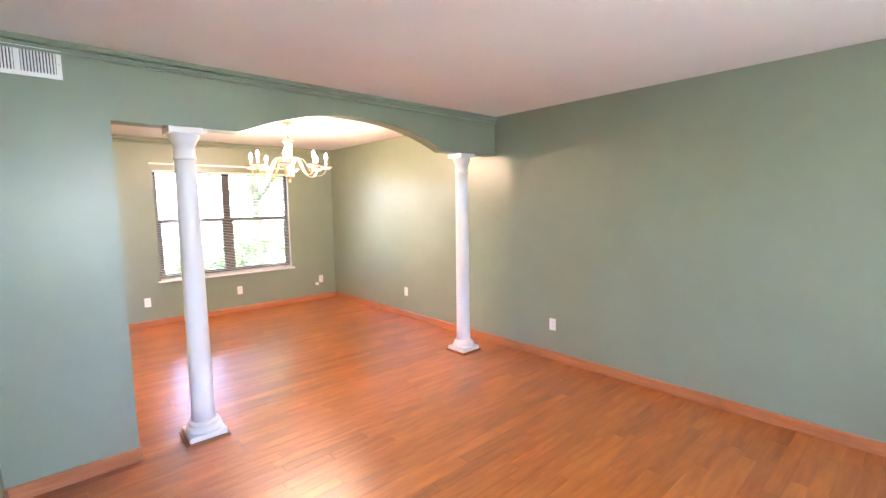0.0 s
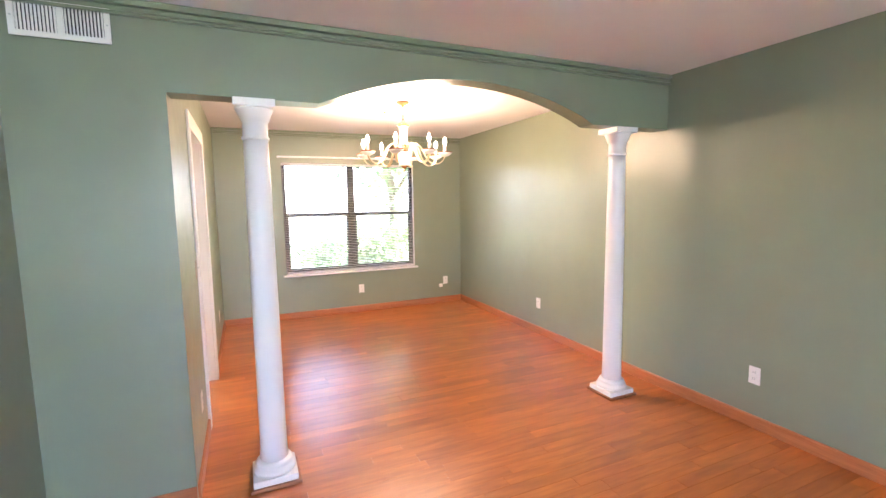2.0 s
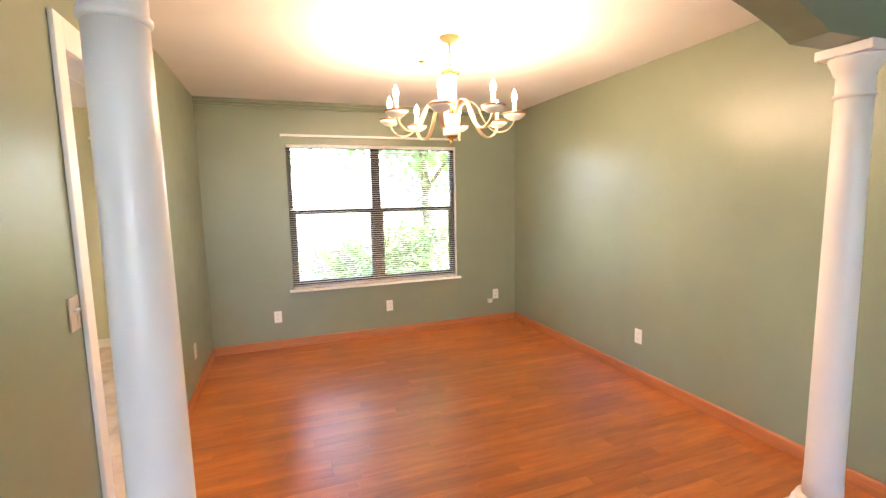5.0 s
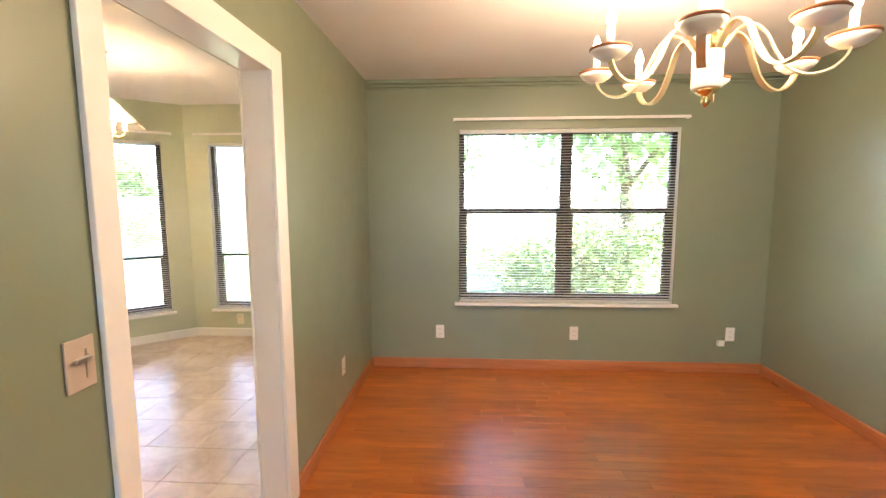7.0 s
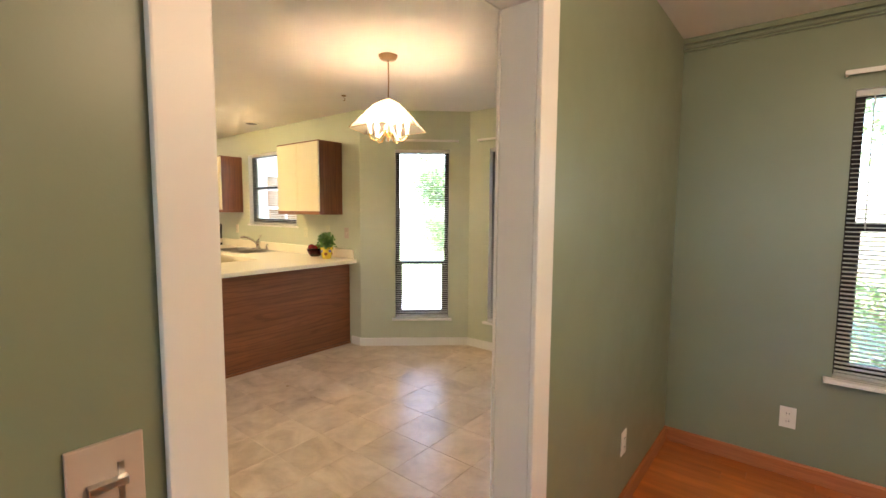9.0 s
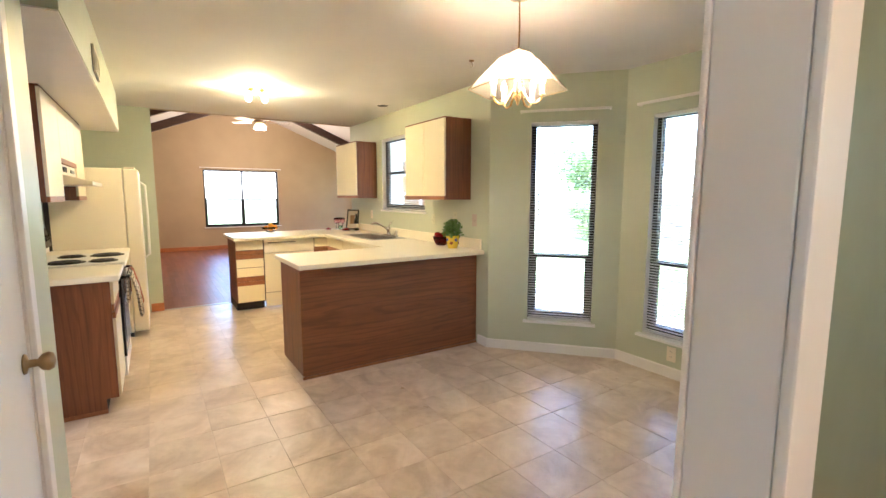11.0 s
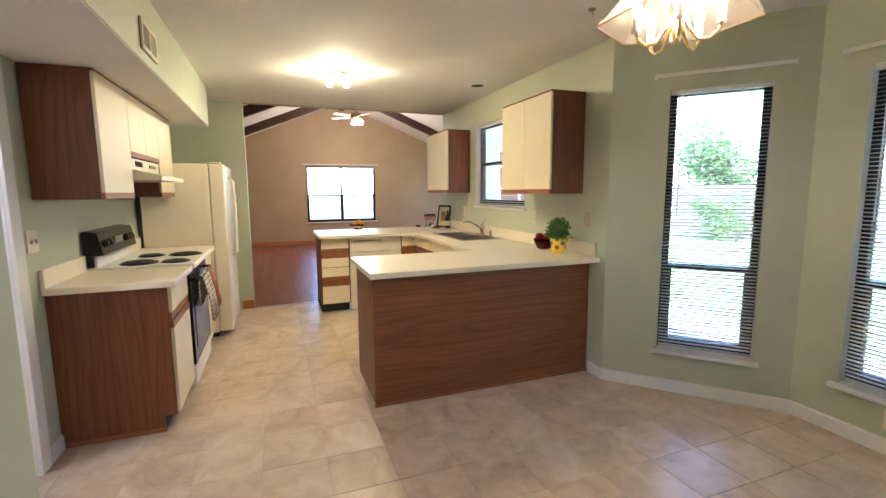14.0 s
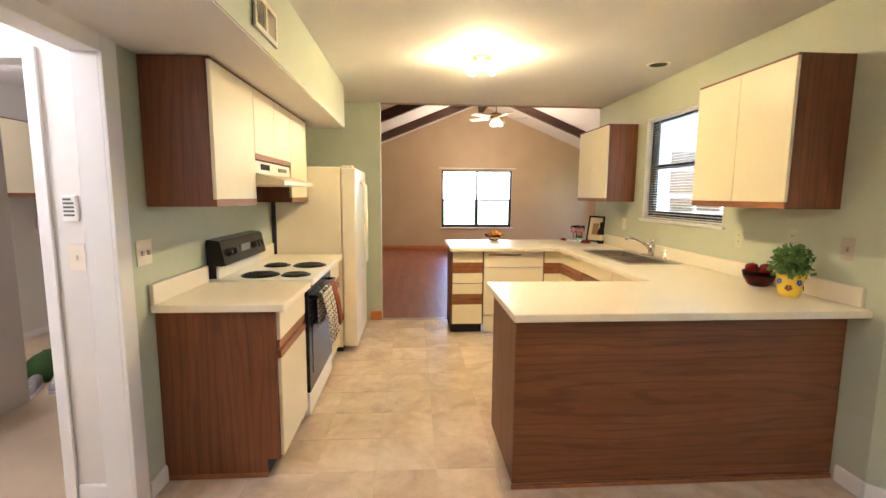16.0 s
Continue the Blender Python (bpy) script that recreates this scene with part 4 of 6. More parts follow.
def fronts(base, face, axis, sign, a0, a1, rows, gap=0.003, thick=0.018):
    """Drawer and door fronts on a cabinet face. rows: (kind, z0, z1). axis 'y': the face looks along y and a runs along x."""
    for kind, z0, z1 in rows:
        d = thick if kind != "rail" else thick - 0.004
        lo, hi = (face, face + sign * d)
        g = gap if kind != "rail" else 0.0
        q = (a0 + g, a1 - g, lo, hi, z0 + g, z1 - g) if axis == "y" else (lo, hi, a0 + g, a1 - g, z0 + g, z1 - g)
        name = {"drawer": "drawer_front", "door": "door", "rail": "finger_rail"}[kind]
        mat = CREAM if kind != "rail" else RAILOAK
        lab = "" if kind != "rail" else "oak finger-pull rail"
        if kind == "rail":
            mid = (z0 + z1) / 2
            for za, zb, dd in ((z0, mid - 0.004, d + 0.006), (mid + 0.004, z1, d)):
                hi = face + sign * dd
                q = (a0, a1, face, hi, za, zb) if axis == "y" else (face, hi, a0, a1, za, zb)
                part(name, boxed(*q, bevel=0.003), RAILOAK, base, lab)
        else:
            part(name, boxed(*q, bevel=0.003), mat, base, lab)


def base_cabinet(label, x0, x1, y0, y1, toe_side):
    """toe_side: '+y', '-y', '+x', '-x', the side that the fronts look to."""
    c = thing("base_cabinet", label, "cabinet", ((x0 + x1) / 2, (y0 + y1) / 2, 0), "kitchen base cabinets")
    part("carcass", boxed(x0, x1, y0, y1, 0.10, CB - 0.002, bevel=0.002), DARKOAK, c)
    t = 0.065
    q = {"+y": (x0 + 0.002, x1 - 0.002, y0, y1 - t), "-y": (x0 + 0.002, x1 - 0.002, y0 + t, y1), "+x": (x0, x1 - t, y0 + 0.002, y1 - 0.002), "-x": (x0 + t, x1, y0 + 0.002, y1 - 0.002)}[toe_side]
    part("toe_kick", boxed(*q, 0.003, 0.0985), DULLBLACK, c, "black toe kick")
    return c


SY = 3.555  # south run back
c = base_cabinet("dark oak base cabinet with cream door beside the stove", -3.315, -2.795, SY, 4.115, "+y")
fronts(c, 4.1155, "y", 1, -3.313, -2.80, [("drawer", 0.715, 0.868), ("rail", 0.625, 0.712), ("door", 0.105, 0.622)])
notched = bmesh.new()
outline = [(SY, 0.030), (4.052, 0.030), (4.052, 0.100), (4.118, 0.100), (4.118, CB - 0.002), (SY, CB - 0.002)]
sides = [[notched.verts.new((x, y, z)) for y, z in outline] for x in (-2.794, -2.782)]
notched.faces.new(sides[0])
notched.faces.new(sides[1][::-1])
for k in range(6):
    notched.faces.new((sides[0][k], sides[0][(k + 1) % 6], sides[1][(k + 1) % 6], sides[1][k]))
part("end_panel", notched, DARKOAK, c, "dark oak veneer end panel notched at the toe")
part("end_foot", boxed(-2.7935, -2.7825, SY, 4.055, 0.002, 0.0295), RAILOAK, c, "oak shoe strip")
c = base_cabinet("narrow dark oak base cabinet beside the refrigerator", -4.56, -4.085, SY, 4.115, "+y")
fronts(c, 4.1155, "y", 1, -4.558, -4.087, [("drawer", 0.715, 0.868), ("rail", 0.625, 0.712), ("door", 0.105, 0.622)])

for label, x0, x1 in (("cream laminate worktop beside the stove with backsplash", -3.318, -2.745), ("short cream laminate worktop beside the refrigerator", -4.575, -4.082)):
    w = thing("worktop", label, "countertop", ((x0 + x1) / 2, 3.86, CB))
    part("top", boxed(x0, x1, SY, 4.172, CB, CT, bevel=0.007), COUNTER, w)
    part("backsplash", boxed(x0, x1, SY, SY + 0.022, CT + 0.001, CT + 0.10, bevel=0.005), COUNTER, w)

# stove
st = thing("electric_stove", "white electric stove with black console and four coils", "stove", (-3.70, 3.86, 0))
SX0, SX1 = -4.078, -3.322
part("body", boxed(SX0, SX1, SY + 0.02, 4.10, 0.03, 0.885, bevel=0.004), PORCELAIN, st)
part("cooktop", boxed(SX0, SX1, SY + 0.015, 4.185, 0.888, 0.925, bevel=0.008), PORCELAIN, st)
part("back_riser", boxed(SX0 + 0.01, SX1 - 0.01, SY + 0.012, SY + 0.075, 0.926, 1.0, bevel=0.006), PORCELAIN, st)
con = bmesh.new()
prof = [(SY + 0.004, 1.0), (SY + 0.115, 1.005), (SY + 0.085, 1.155), (SY + 0.004, 1.165)]
ends = [[con.verts.new((x, y, z)) for y, z in prof] for x in (SX0 + 0.002, SX1 - 0.002)]
for k in range(4):
    con.faces.new((ends[0][k], ends[0][(k + 1) % 4], ends[1][(k + 1) % 4], ends[1][k]))
con.faces.new(ends[0][::-1])
con.faces.new(ends[1])
bmesh.ops.bevel(con, geom=list(con.edges), offset=0.006, segments=2, affect="EDGES")
console = part("console", con, BLACK, st, "glossy black control console")
part("console_bracket", boxed(SX1 - 0.03, SX1 - 0.003, SY + 0.003, SY + 0.06, 0.928, 1.0), BLACK, st)
for x in (-3.42, -3.50, -3.86, -3.925, -3.99):
    k = part("knob", lathe([(0.026, 0), (0.026, 0.004), (0.020, 0.006), (0.019, 0.020), (0.016, 0.022)], steps=18), BLACK, console, local=True, smooth=True)
    k.matrix_local = Matrix.Translation(-ORIGIN["electric_stove"]) @ pose(x, SY + 0.101, 1.078, -79, 0, 0)
part("console_display", boxed(-3.78, -3.62, SY + 0.098, SY + 0.104, 1.055, 1.105), SCREEN, console, "dark clock display")
for x, y, r in ((-3.475, 3.825, 0.105), (-3.86, 3.815, 0.08), (-3.86, 4.045, 0.105), (-3.475, 4.045, 0.08)):
    p0 = part("drip_pan", lathe([(r + 0.012, 0.9255), (r + 0.010, 0.929), (r, 0.9285), (r * 0.4, 0.9265)], (x, y, 0), 28), BLACK, st, "black drip pan", smooth=True)
    pts = [(x + (0.018 + (r - 0.022) * i / 80) * math.cos(i * 2 * math.pi * 4 / 80), y + (0.018 + (r - 0.022) * i / 80) * math.sin(i * 2 * math.pi * 4 / 80), 0.934) for i in range(81)]
    part("coil", tube(pts, 0.0042, 6), DULLBLACK, p0, "spiral heating coil", smooth=True)
door = part("oven_door", boxed(SX0 + 0.004, SX1 - 0.004, 4.102, 4.150, 0.20, 0.865, bevel=0.006), BLACK, st, "black glass oven door")
part("door_window", boxed(SX0 + 0.09, SX1 - 0.09, 4.1505, 4.153, 0.30, 0.62), BLACK, door, "dark glass pane")
part("handle", tube([(SX0 + 0.06, 4.150, 0.80), (SX0 + 0.065, 4.190, 0.80), (SX1 - 0.065, 4.190, 0.80), (SX1 - 0.06, 4.150, 0.80)], 0.011, 10), BLACK, door, smooth=True)
part("drawer", boxed(SX0 + 0.004, SX1 - 0.004, 4.102, 4.145, 0.05, 0.192, bevel=0.006), PORCELAIN, st, "white storage drawer")


def towel(label, x0, x1, drop_front, drop_back, mat, seed):
    t = thing("dish_towel", label, "towel", ((x0 + x1) / 2, 4.19, 0.80))
    b = bmesh.new()
    rr = random.Random(seed)
    n, rows = 9, []
    path = [(4.172, 0.80 - drop_back), (4.172, 0.74), (4.174, 0.795), (4.190, 0.814), (4.212, 0.795), (4.222, 0.74), (4.238, 0.66), (4.252, 0.80 - drop_front)]
    ph = rr.uniform(0, 6)
    for y, z in path:
        amp = 0.010 * min(1.0, max(0.0, (0.80 - z) / 0.25))
        rows.append([b.verts.new((x0 + (x1 - x0) * k / n + rr.uniform(-0.002, 0.002), y + amp * math.sin(ph + k * 1.5) + (amp if y > 4.19 else -amp * 0.2), z + rr.uniform(-0.004, 0.004))) for k in range(n + 1)])
    for r, s in zip(rows, rows[1:]):
        for k in range(n):
            b.faces.new((r[k], r[k + 1], s[k + 1], s[k]))
    ob = part("cloth", b, mat, t, smooth=True)
    md = ob.modifiers.new("thick", "SOLIDIFY")
    md.thickness = 0.010
    return t


towel("checked black and cream dish towel over the oven handle", -3.62, -3.47, 0.34, 0.22, CHECK, 3)
towel("cream and black checked dish towel over the oven handle", -3.775, -3.635, 0.33, 0.2, CHECK, 5)
towel("rust brown dish towel over the oven handle", -3.91, -3.79, 0.30, 0.2, RUST, 4)

# refrigerator
fr = thing("refrigerator", "almond side-by-side refrigerator with bowed white handles", "refrigerator", (-5.03, 3.9, 0))
part("body", boxed(-5.44, -4.60, SY + 0.03, 4.155, 0.05, 1.675, bevel=0.006), ALMOND, fr)
part("base_grille", boxed(-5.42, -4.62, 4.09, 4.15, 0.005, 0.048), DULLBLACK, fr, "dark base grille")
for nm, x0, x1, hx in (("fridge_door", -5.025, -4.602, -4.985), ("freezer_door", -5.438, -5.032, -5.07)):
    d = part(nm, boxed(x0, x1, 4.160, 4.285, 0.055, 1.670, bevel=0.014), ALMOND, fr)
    part("handle", tube([(hx, 4.285, 0.75), (hx, 4.330, 0.79), (hx, 4.335, 1.20), (hx, 4.330, 1.52), (hx, 4.285, 1.56)], 0.012, 8), PORCELAIN, d, "white bowed handle", smooth=True)
part("hinge_cap", boxed(-4.72, -4.61, 4.17, 4.26, 1.672, 1.692, bevel=0.006), ALMOND, fr)
# Black strip stands in for the shade in the gap beside the body.
part("gap_shade", boxed(-4.598, -4.590, SY + 0.005, SY + 0.04, 0.1, 1.60), DULLBLACK, fr, "black strip for the shade in the gap behind the refrigerator")


def wall_cabinet(label, x0, x1, back, front, z0, z1, doors, rail_h=0.034, dark_lo=True, dark_hi=True):
    """A hung cabinet; its doors look from back to front along y."""
    s = 1 if front > back else -1
    c = thing("wall_cabinet", label, "cabinet", ((x0 + x1) / 2, back, z0), "kitchen wall cabinets")
    part("carcass", boxed(x0, x1, back + s * 0.002, front - s * 0.019, z0, z1, bevel=0.002), DARKOAK, c, "dark oak carcass")
    part("bottom_rail", boxed(x0, x1, front - s * 0.0185, front, z0, z0 + rail_h, bevel=0.003), RAILOAK, c, "oak bottom rail")
    part("top_rail", boxed(x0, x1, front - s * 0.0185, front - s * 0.004, z1 - 0.012, z1), DARKOAK, c, "dark oak top edge")
    w = (x1 - x0) / doors
    for k in range(doors):
        part("door", boxed(x0 + k * w + 0.002, x0 + (k + 1) * w - 0.002, front - s * 0.0185, front, z0 + rail_h + 0.001, z1 - 0.013, bevel=0.003), CREAM, c, "cream laminate door")
    return c


wall_cabinet("dark oak wall cabinet with a cream door", -3.318, -2.775, 3.555, 3.875, 1.375, 2.055, 1)
wall_cabinet("short wall cabinet above the range hood", -4.082, -3.320, 3.555, 3.875, 1.640, 2.055, 2)
wall_cabinet("narrow wall cabinet beside the refrigerator", -4.585, -4.084, 3.555, 3.875, 1.375, 2.055, 1)
wall_cabinet("dark oak wall cabinet with two cream doors beside the bay", -3.485, -2.735, 6.95, 6.645, 1.380, 2.135, 2)
wall_cabinet("dark oak wall cabinet with two cream doors beside the sink window", -5.585, -4.86, 6.95, 6.65, 1.385, 2.125, 2)

hood = thing("range_hood", "almond range hood below the wall cabinet", "range hood", (-3.70, 3.7, 1.5))
hb = bmesh.new()
prof = [(3.557, 1.637), (3.86, 1.637), (3.865, 1.560), (4.035, 1.518), (4.035, 1.490), (3.557, 1.490)]
ends = [[hb.verts.new((x, y, z)) for y, z in prof] for x in (-4.080, -3.322)]
for k in range(6):
    hb.faces.new((ends[0][k], ends[0][(k + 1) % 6], ends[1][(k + 1) % 6], ends[1][k]))
hb.faces.new(ends[0][::-1])
hb.faces.new(ends[1])
bmesh.ops.bevel(hb, geom=list(hb.edges), offset=0.003, segments=1, affect="EDGES")
hd = part("shell", hb, ALMOND, hood)
for k in range(6):
    part("vent_slot", boxed(-3.46 - 0.028 * k, -3.442 - 0.028 * k, 3.862, 3.868, 1.585, 1.620), DULLBLACK, hd)
part("control_strip", boxed(-3.98, -3.80, 3.863, 3.869, 1.588, 1.612), SCREEN, hd)

# near peninsula
pn = thing("peninsula_cabinet", "long dark oak panelled peninsula cabinet", "cabinet", (-2.9, 6.1, 0), "kitchen base cabinets")
part("carcass", boxed(-3.215, -2.645, 5.292, 6.94, 0.10, CB - 0.002), DARKOAK, pn)
part("toe_kick", boxed(-3.16, -2.66, 5.30, 6.94, 0.003, 0.0985), DULLBLACK, pn, "black toe kick")
part("back_panel", boxed(-2.6445, -2.628, 5.276, 6.945, 0.024, CB - 0.002, bevel=0.002), DARKOAKY, pn, "dark oak veneer back panel")
part("end_panel", boxed(-3.215, -2.646, 5.276, 5.2915, 0.024, CB - 0.002, bevel=0.002), DARKOAK, pn, "dark oak veneer end panel")
part("shoe_strip", boxed(-2.6265, -2.614, 5.27, 6.94, 0.002, 0.024, bevel=0.002), RAILOAK, pn, "oak shoe strip")
fronts(pn, -3.2155, "x", -1, 5.30, 5.78, [("drawer", 0.715, 0.868), ("rail", 0.625, 0.712), ("door", 0.105, 0.622)])
fronts(pn, -3.2155, "x", -1, 5.79, 6.27, [("drawer", 0.715, 0.868), ("rail", 0.625, 0.712), ("door", 0.105, 0.622)])

# sink run and far peninsula
sk = base_cabinet("cream fronted sink cabinet along the window wall", -4.52, -3.23, 6.34, 6.94, "-y")
for a, b in ((-4.515, -3.90), (-3.895, -3.235)):
    fronts(sk, 6.3395, "y", -1, a, b, [("drawer", 0.745, 0.868), ("rail", 0.640, 0.742), ("door", 0.105, 0.637)])
cn = base_cabinet("cream fronted corner cabinet beside the dishwasher", -5.70, -4.53, 6.34, 6.94, "-y")
cd = base_cabinet("cream and oak cabinet between dishwasher and corner", -5.70, -5.112, 6.142, 6.335, "+x")
fronts(cd, -5.1115, "x", 1, 6.145, 6.335, [("drawer", 0.745, 0.868), ("rail", 0.640, 0.742), ("door", 0.105, 0.637)])
fronts(cn, 6.3395, "y", -1, -5.10, -4.535, [("drawer", 0.745, 0.868), ("rail", 0.640, 0.742), ("door", 0.105, 0.637)])
fd = base_cabinet("dark oak drawer cabinet with cream drawer fronts", -5.70, -5.112, 5.185, 5.508, "+x")
fronts(fd, -5.1115, "x", 1, 5.19, 5.505, [("drawer", 0.752, 0.868), ("rail", 0.648, 0.750), ("drawer", 0.536, 0.646), ("drawer", 0.424, 0.534), ("rail", 0.318, 0.422), ("drawer", 0.108, 0.316)])
dw = thing("dishwasher", "almond built-in dishwasher under the worktop", "dishwasher", (-5.4, 5.82, 0))
part("tub", boxed(-5.70, -5.115, 5.514, 6.136, 0.10, CB - 0.003), DULLBLACK, dw)
part("control_panel", boxed(-5.114, -5.085, 5.516, 6.134, 0.705, 0.866, bevel=0.006), ALMOND, dw)
part("handle_slot", boxed(-5.0845, -5.082, 5.56, 5.90, 0.828, 0.838), DULLBLACK, dw, "dark handle slot")
part("door", boxed(-5.114, -5.088, 5.516, 6.134, 0.205, 0.700, bevel=0.005), ALMOND, dw)
part("kick_panel", boxed(-5.13, -5.10, 5.516, 6.134, 0.02, 0.195, bevel=0.004), ALMOND, dw)

# U-shaped worktop with the sink cut out
SKX0, SKX1, SKY0, SKY1 = -4.80, -3.95, 6.455, 6.885
wt = thing("worktop", "cream laminate U-shaped worktop with backsplash", "countertop", (-4.0, 6.4, CB))


def on_top(x, y):
    if SKX0 < x < SKX1 and SKY0 < y < SKY1:
        return False
    return y > 6.275 or x > -3.275 or (x < -5.03)


slab("top", [-5.90, -5.03, SKX0, SKX1, -3.275, -2.515], [5.165, 5.24, 6.275, SKY0, SKY1, 6.952], lambda x, y: on_top(x, y) and not (x > -3.275 and y < 5.24), CB, CT, COUNTER, wt)
part("backsplash", boxed(-5.68, -2.56, 6.931, 6.952, CT + 0.001, CT + 0.10, bevel=0.005), COUNTER, wt)

sink = thing("kitchen_sink", "double bowl stainless steel sink", "sink", (-4.375, 6.67, CT))
rim = bmesh.new()
xs = [SKX0 - 0.014, SKX0 + 0.02, -4.39, -4.36, SKX1 - 0.02, SKX1 + 0.014]
ys = [SKY0 - 0.014, SKY0 + 0.02, SKY1 - 0.075, SKY1 + 0.014]
for i in range(5):
    for j in range(3):
        if (i in (1, 3)) and j == 1:
            continue
        box(rim, xs[i], xs[i + 1], ys[j], ys[j + 1], CT + 0.0008, CT + 0.005)
bmesh.ops.remove_doubles(rim, verts=rim.verts, dist=1e-5)
part("rim", rim, STEEL, sink)
for a, b_ in ((SKX0 + 0.02, -4.39), (-4.36, SKX1 - 0.02)):
    bb = bmesh.new()
    for q in ((a - 0.003, b_ + 0.003, ys[1] - 0.003, ys[2] + 0.003, CT - 0.17, CT - 0.166), (a - 0.003, a, ys[1], ys[2], CT - 0.166, CT), (b_, b_ + 0.003, ys[1], ys[2], CT - 0.166, CT), (a, b_, ys[1] - 0.003, ys[1], CT - 0.166, CT), (a, b_, ys[2], ys[2] + 0.003, CT - 0.166, CT)):
        box(bb, *q)
    bowl_p = part("bowl", bb, STEEL, sink)
    part("drain", lathe([(0.042, 0), (0.040, 0.003), (0.02, 0.002)], ((a + b_) / 2, (ys[1] + ys[2]) / 2, CT - 0.166), 18), CHROME, bowl_p, smooth=True)
fa = thing("faucet", "chrome single lever kitchen faucet", "faucet", (-4.33, 6.86, CT + 0.005))
part("base", boxed(-4.45, -4.21, 6.832, 6.886, CT + 0.0055, CT + 0.022, bevel=0.006), CHROME, fa)
part("body", lathe([(0.026, 0.022), (0.025, 0.07), (0.030, 0.085), (0.028, 0.11), (0.012, 0.125)], (-4.33, 6.858, CT), 20), CHROME, fa, smooth=True)
part("spout", tube([(-4.33, 6.85, CT + 0.07), (-4.34, 6.80, CT + 0.12), (-4.36, 6.72, CT + 0.165), (-4.375, 6.665, CT + 0.172), (-4.38, 6.645, CT + 0.150)], 0.014, 12, taper=0.8), CHROME, fa, smooth=True)
part("lever", tube([(-4.33, 6.858, CT + 0.12), (-4.33, 6.875, CT + 0.145), (-4.30, 6.885, CT + 0.185)], 0.008, 8), CHROME, fa, smooth=True)
sp = thing("sink_sprayer", "chrome side sprayer behind the sink", "sprayer", (-4.12, 6.86, CT + 0.005))
part("collar", lathe([(0.022, 0.0055), (0.020, 0.018), (0.014, 0.022)], (-4.12, 6.858, CT), 16), CHROME, sp, smooth=True)
part("head", lathe([(0.012, 0.022), (0.014, 0.06), (0.017, 0.075), (0.010, 0.085)], (-4.12, 6.858, CT), 16), CHROME, sp, smooth=True)


def leaf_cloud(bm, n, place, size, rr, width=0.5):
    """Many small pointed leaves, each with a fold along its middle."""
    for _ in range(n):
        p = Vector(place(rr))
        d = Vector((rr.gauss(0, 1), rr.gauss(0, 1), rr.gauss(0.2, 0.8))).normalized()
        s = d.cross(Vector((rr.gauss(0, 1), rr.gauss(0, 1), rr.gauss(0, 1)))).normalized()
        u = d.cross(s)
        ln = size * rr.uniform(0.6, 1.3)
        w = ln * width * 0.5
        a, b, c, e = bm.verts.new(p), bm.verts.new(p + d * ln * 0.5 + s * w + u * w * 0.3), bm.verts.new(p + d * ln), bm.verts.new(p + d * ln * 0.5 - s * w + u * w * 0.3)
        mid = bm.verts.new(p + d * ln * 0.5)
        bm.faces.new((a, b, mid))
        bm.faces.new((b, c, mid))
        bm.faces.new((c, e, mid))
        bm.faces.new((e, a, mid))


REDGLASS = clear_glass("dark_red_glass", (0.45, 0.03, 0.04))

# plant in its yellow pot, with a dark red pot beside it
px, py = -2.825, 6.80
pot = thing("potted_plant", "leafy green plant in a yellow painted pot", "plant", (px, py, CT))
pp = part("pot", lathe([(0.044, 0.001), (0.052, 0.03), (0.064, 0.11), (0.067, 0.125), (0.061, 0.125), (0.058, 0.10)], (px, py, CT), 24), YELLOW, pot, "glazed yellow pot", smooth=True)
for k in range(5):
    a = -2.3 + k * 0.75
    fl = bmesh.new()
    for j in range(5):
        t = j * 2 * math.pi / 5
        lathe([(0.008, 0), (0.006, 0.002)], (0.010 * math.cos(t), 0.010 * math.sin(t), 0), 8, fl)
    o = part("painted_flower", fl, BLUE if k % 2 else RUST, pp, "painted flower", local=True)
    o.matrix_local = Matrix.Translation((0, 0, 0.055 + 0.03 * (k % 2))) @ Matrix.Rotation(a, 4, "Z") @ pose(0.0575 + 0.005 * (k % 2), 0, 0, 0, 82, 0)
rr = random.Random(9)
for k in range(9):
    a, r = rr.uniform(0, 6.3), rr.uniform(0.02, 0.10)
    part("stem", tube([(px, py, CT + 0.11), (px + r * 0.5 * math.cos(a), py + r * 0.5 * math.sin(a), CT + 0.18), (px + r * math.cos(a), py + r * math.sin(a), CT + rr.uniform(0.2, 0.27))], 0.0025, 5), LEAFY, pot)
lf = bmesh.new()


def in_bush(q):
    a, r = q.uniform(0, 6.3), 0.092 * math.sqrt(q.random())
    return px + r * math.cos(a), py + r * math.sin(a) * 0.9, CT + 0.115 + 0.16 * q.random() * (1 - (r / 0.17) ** 2)


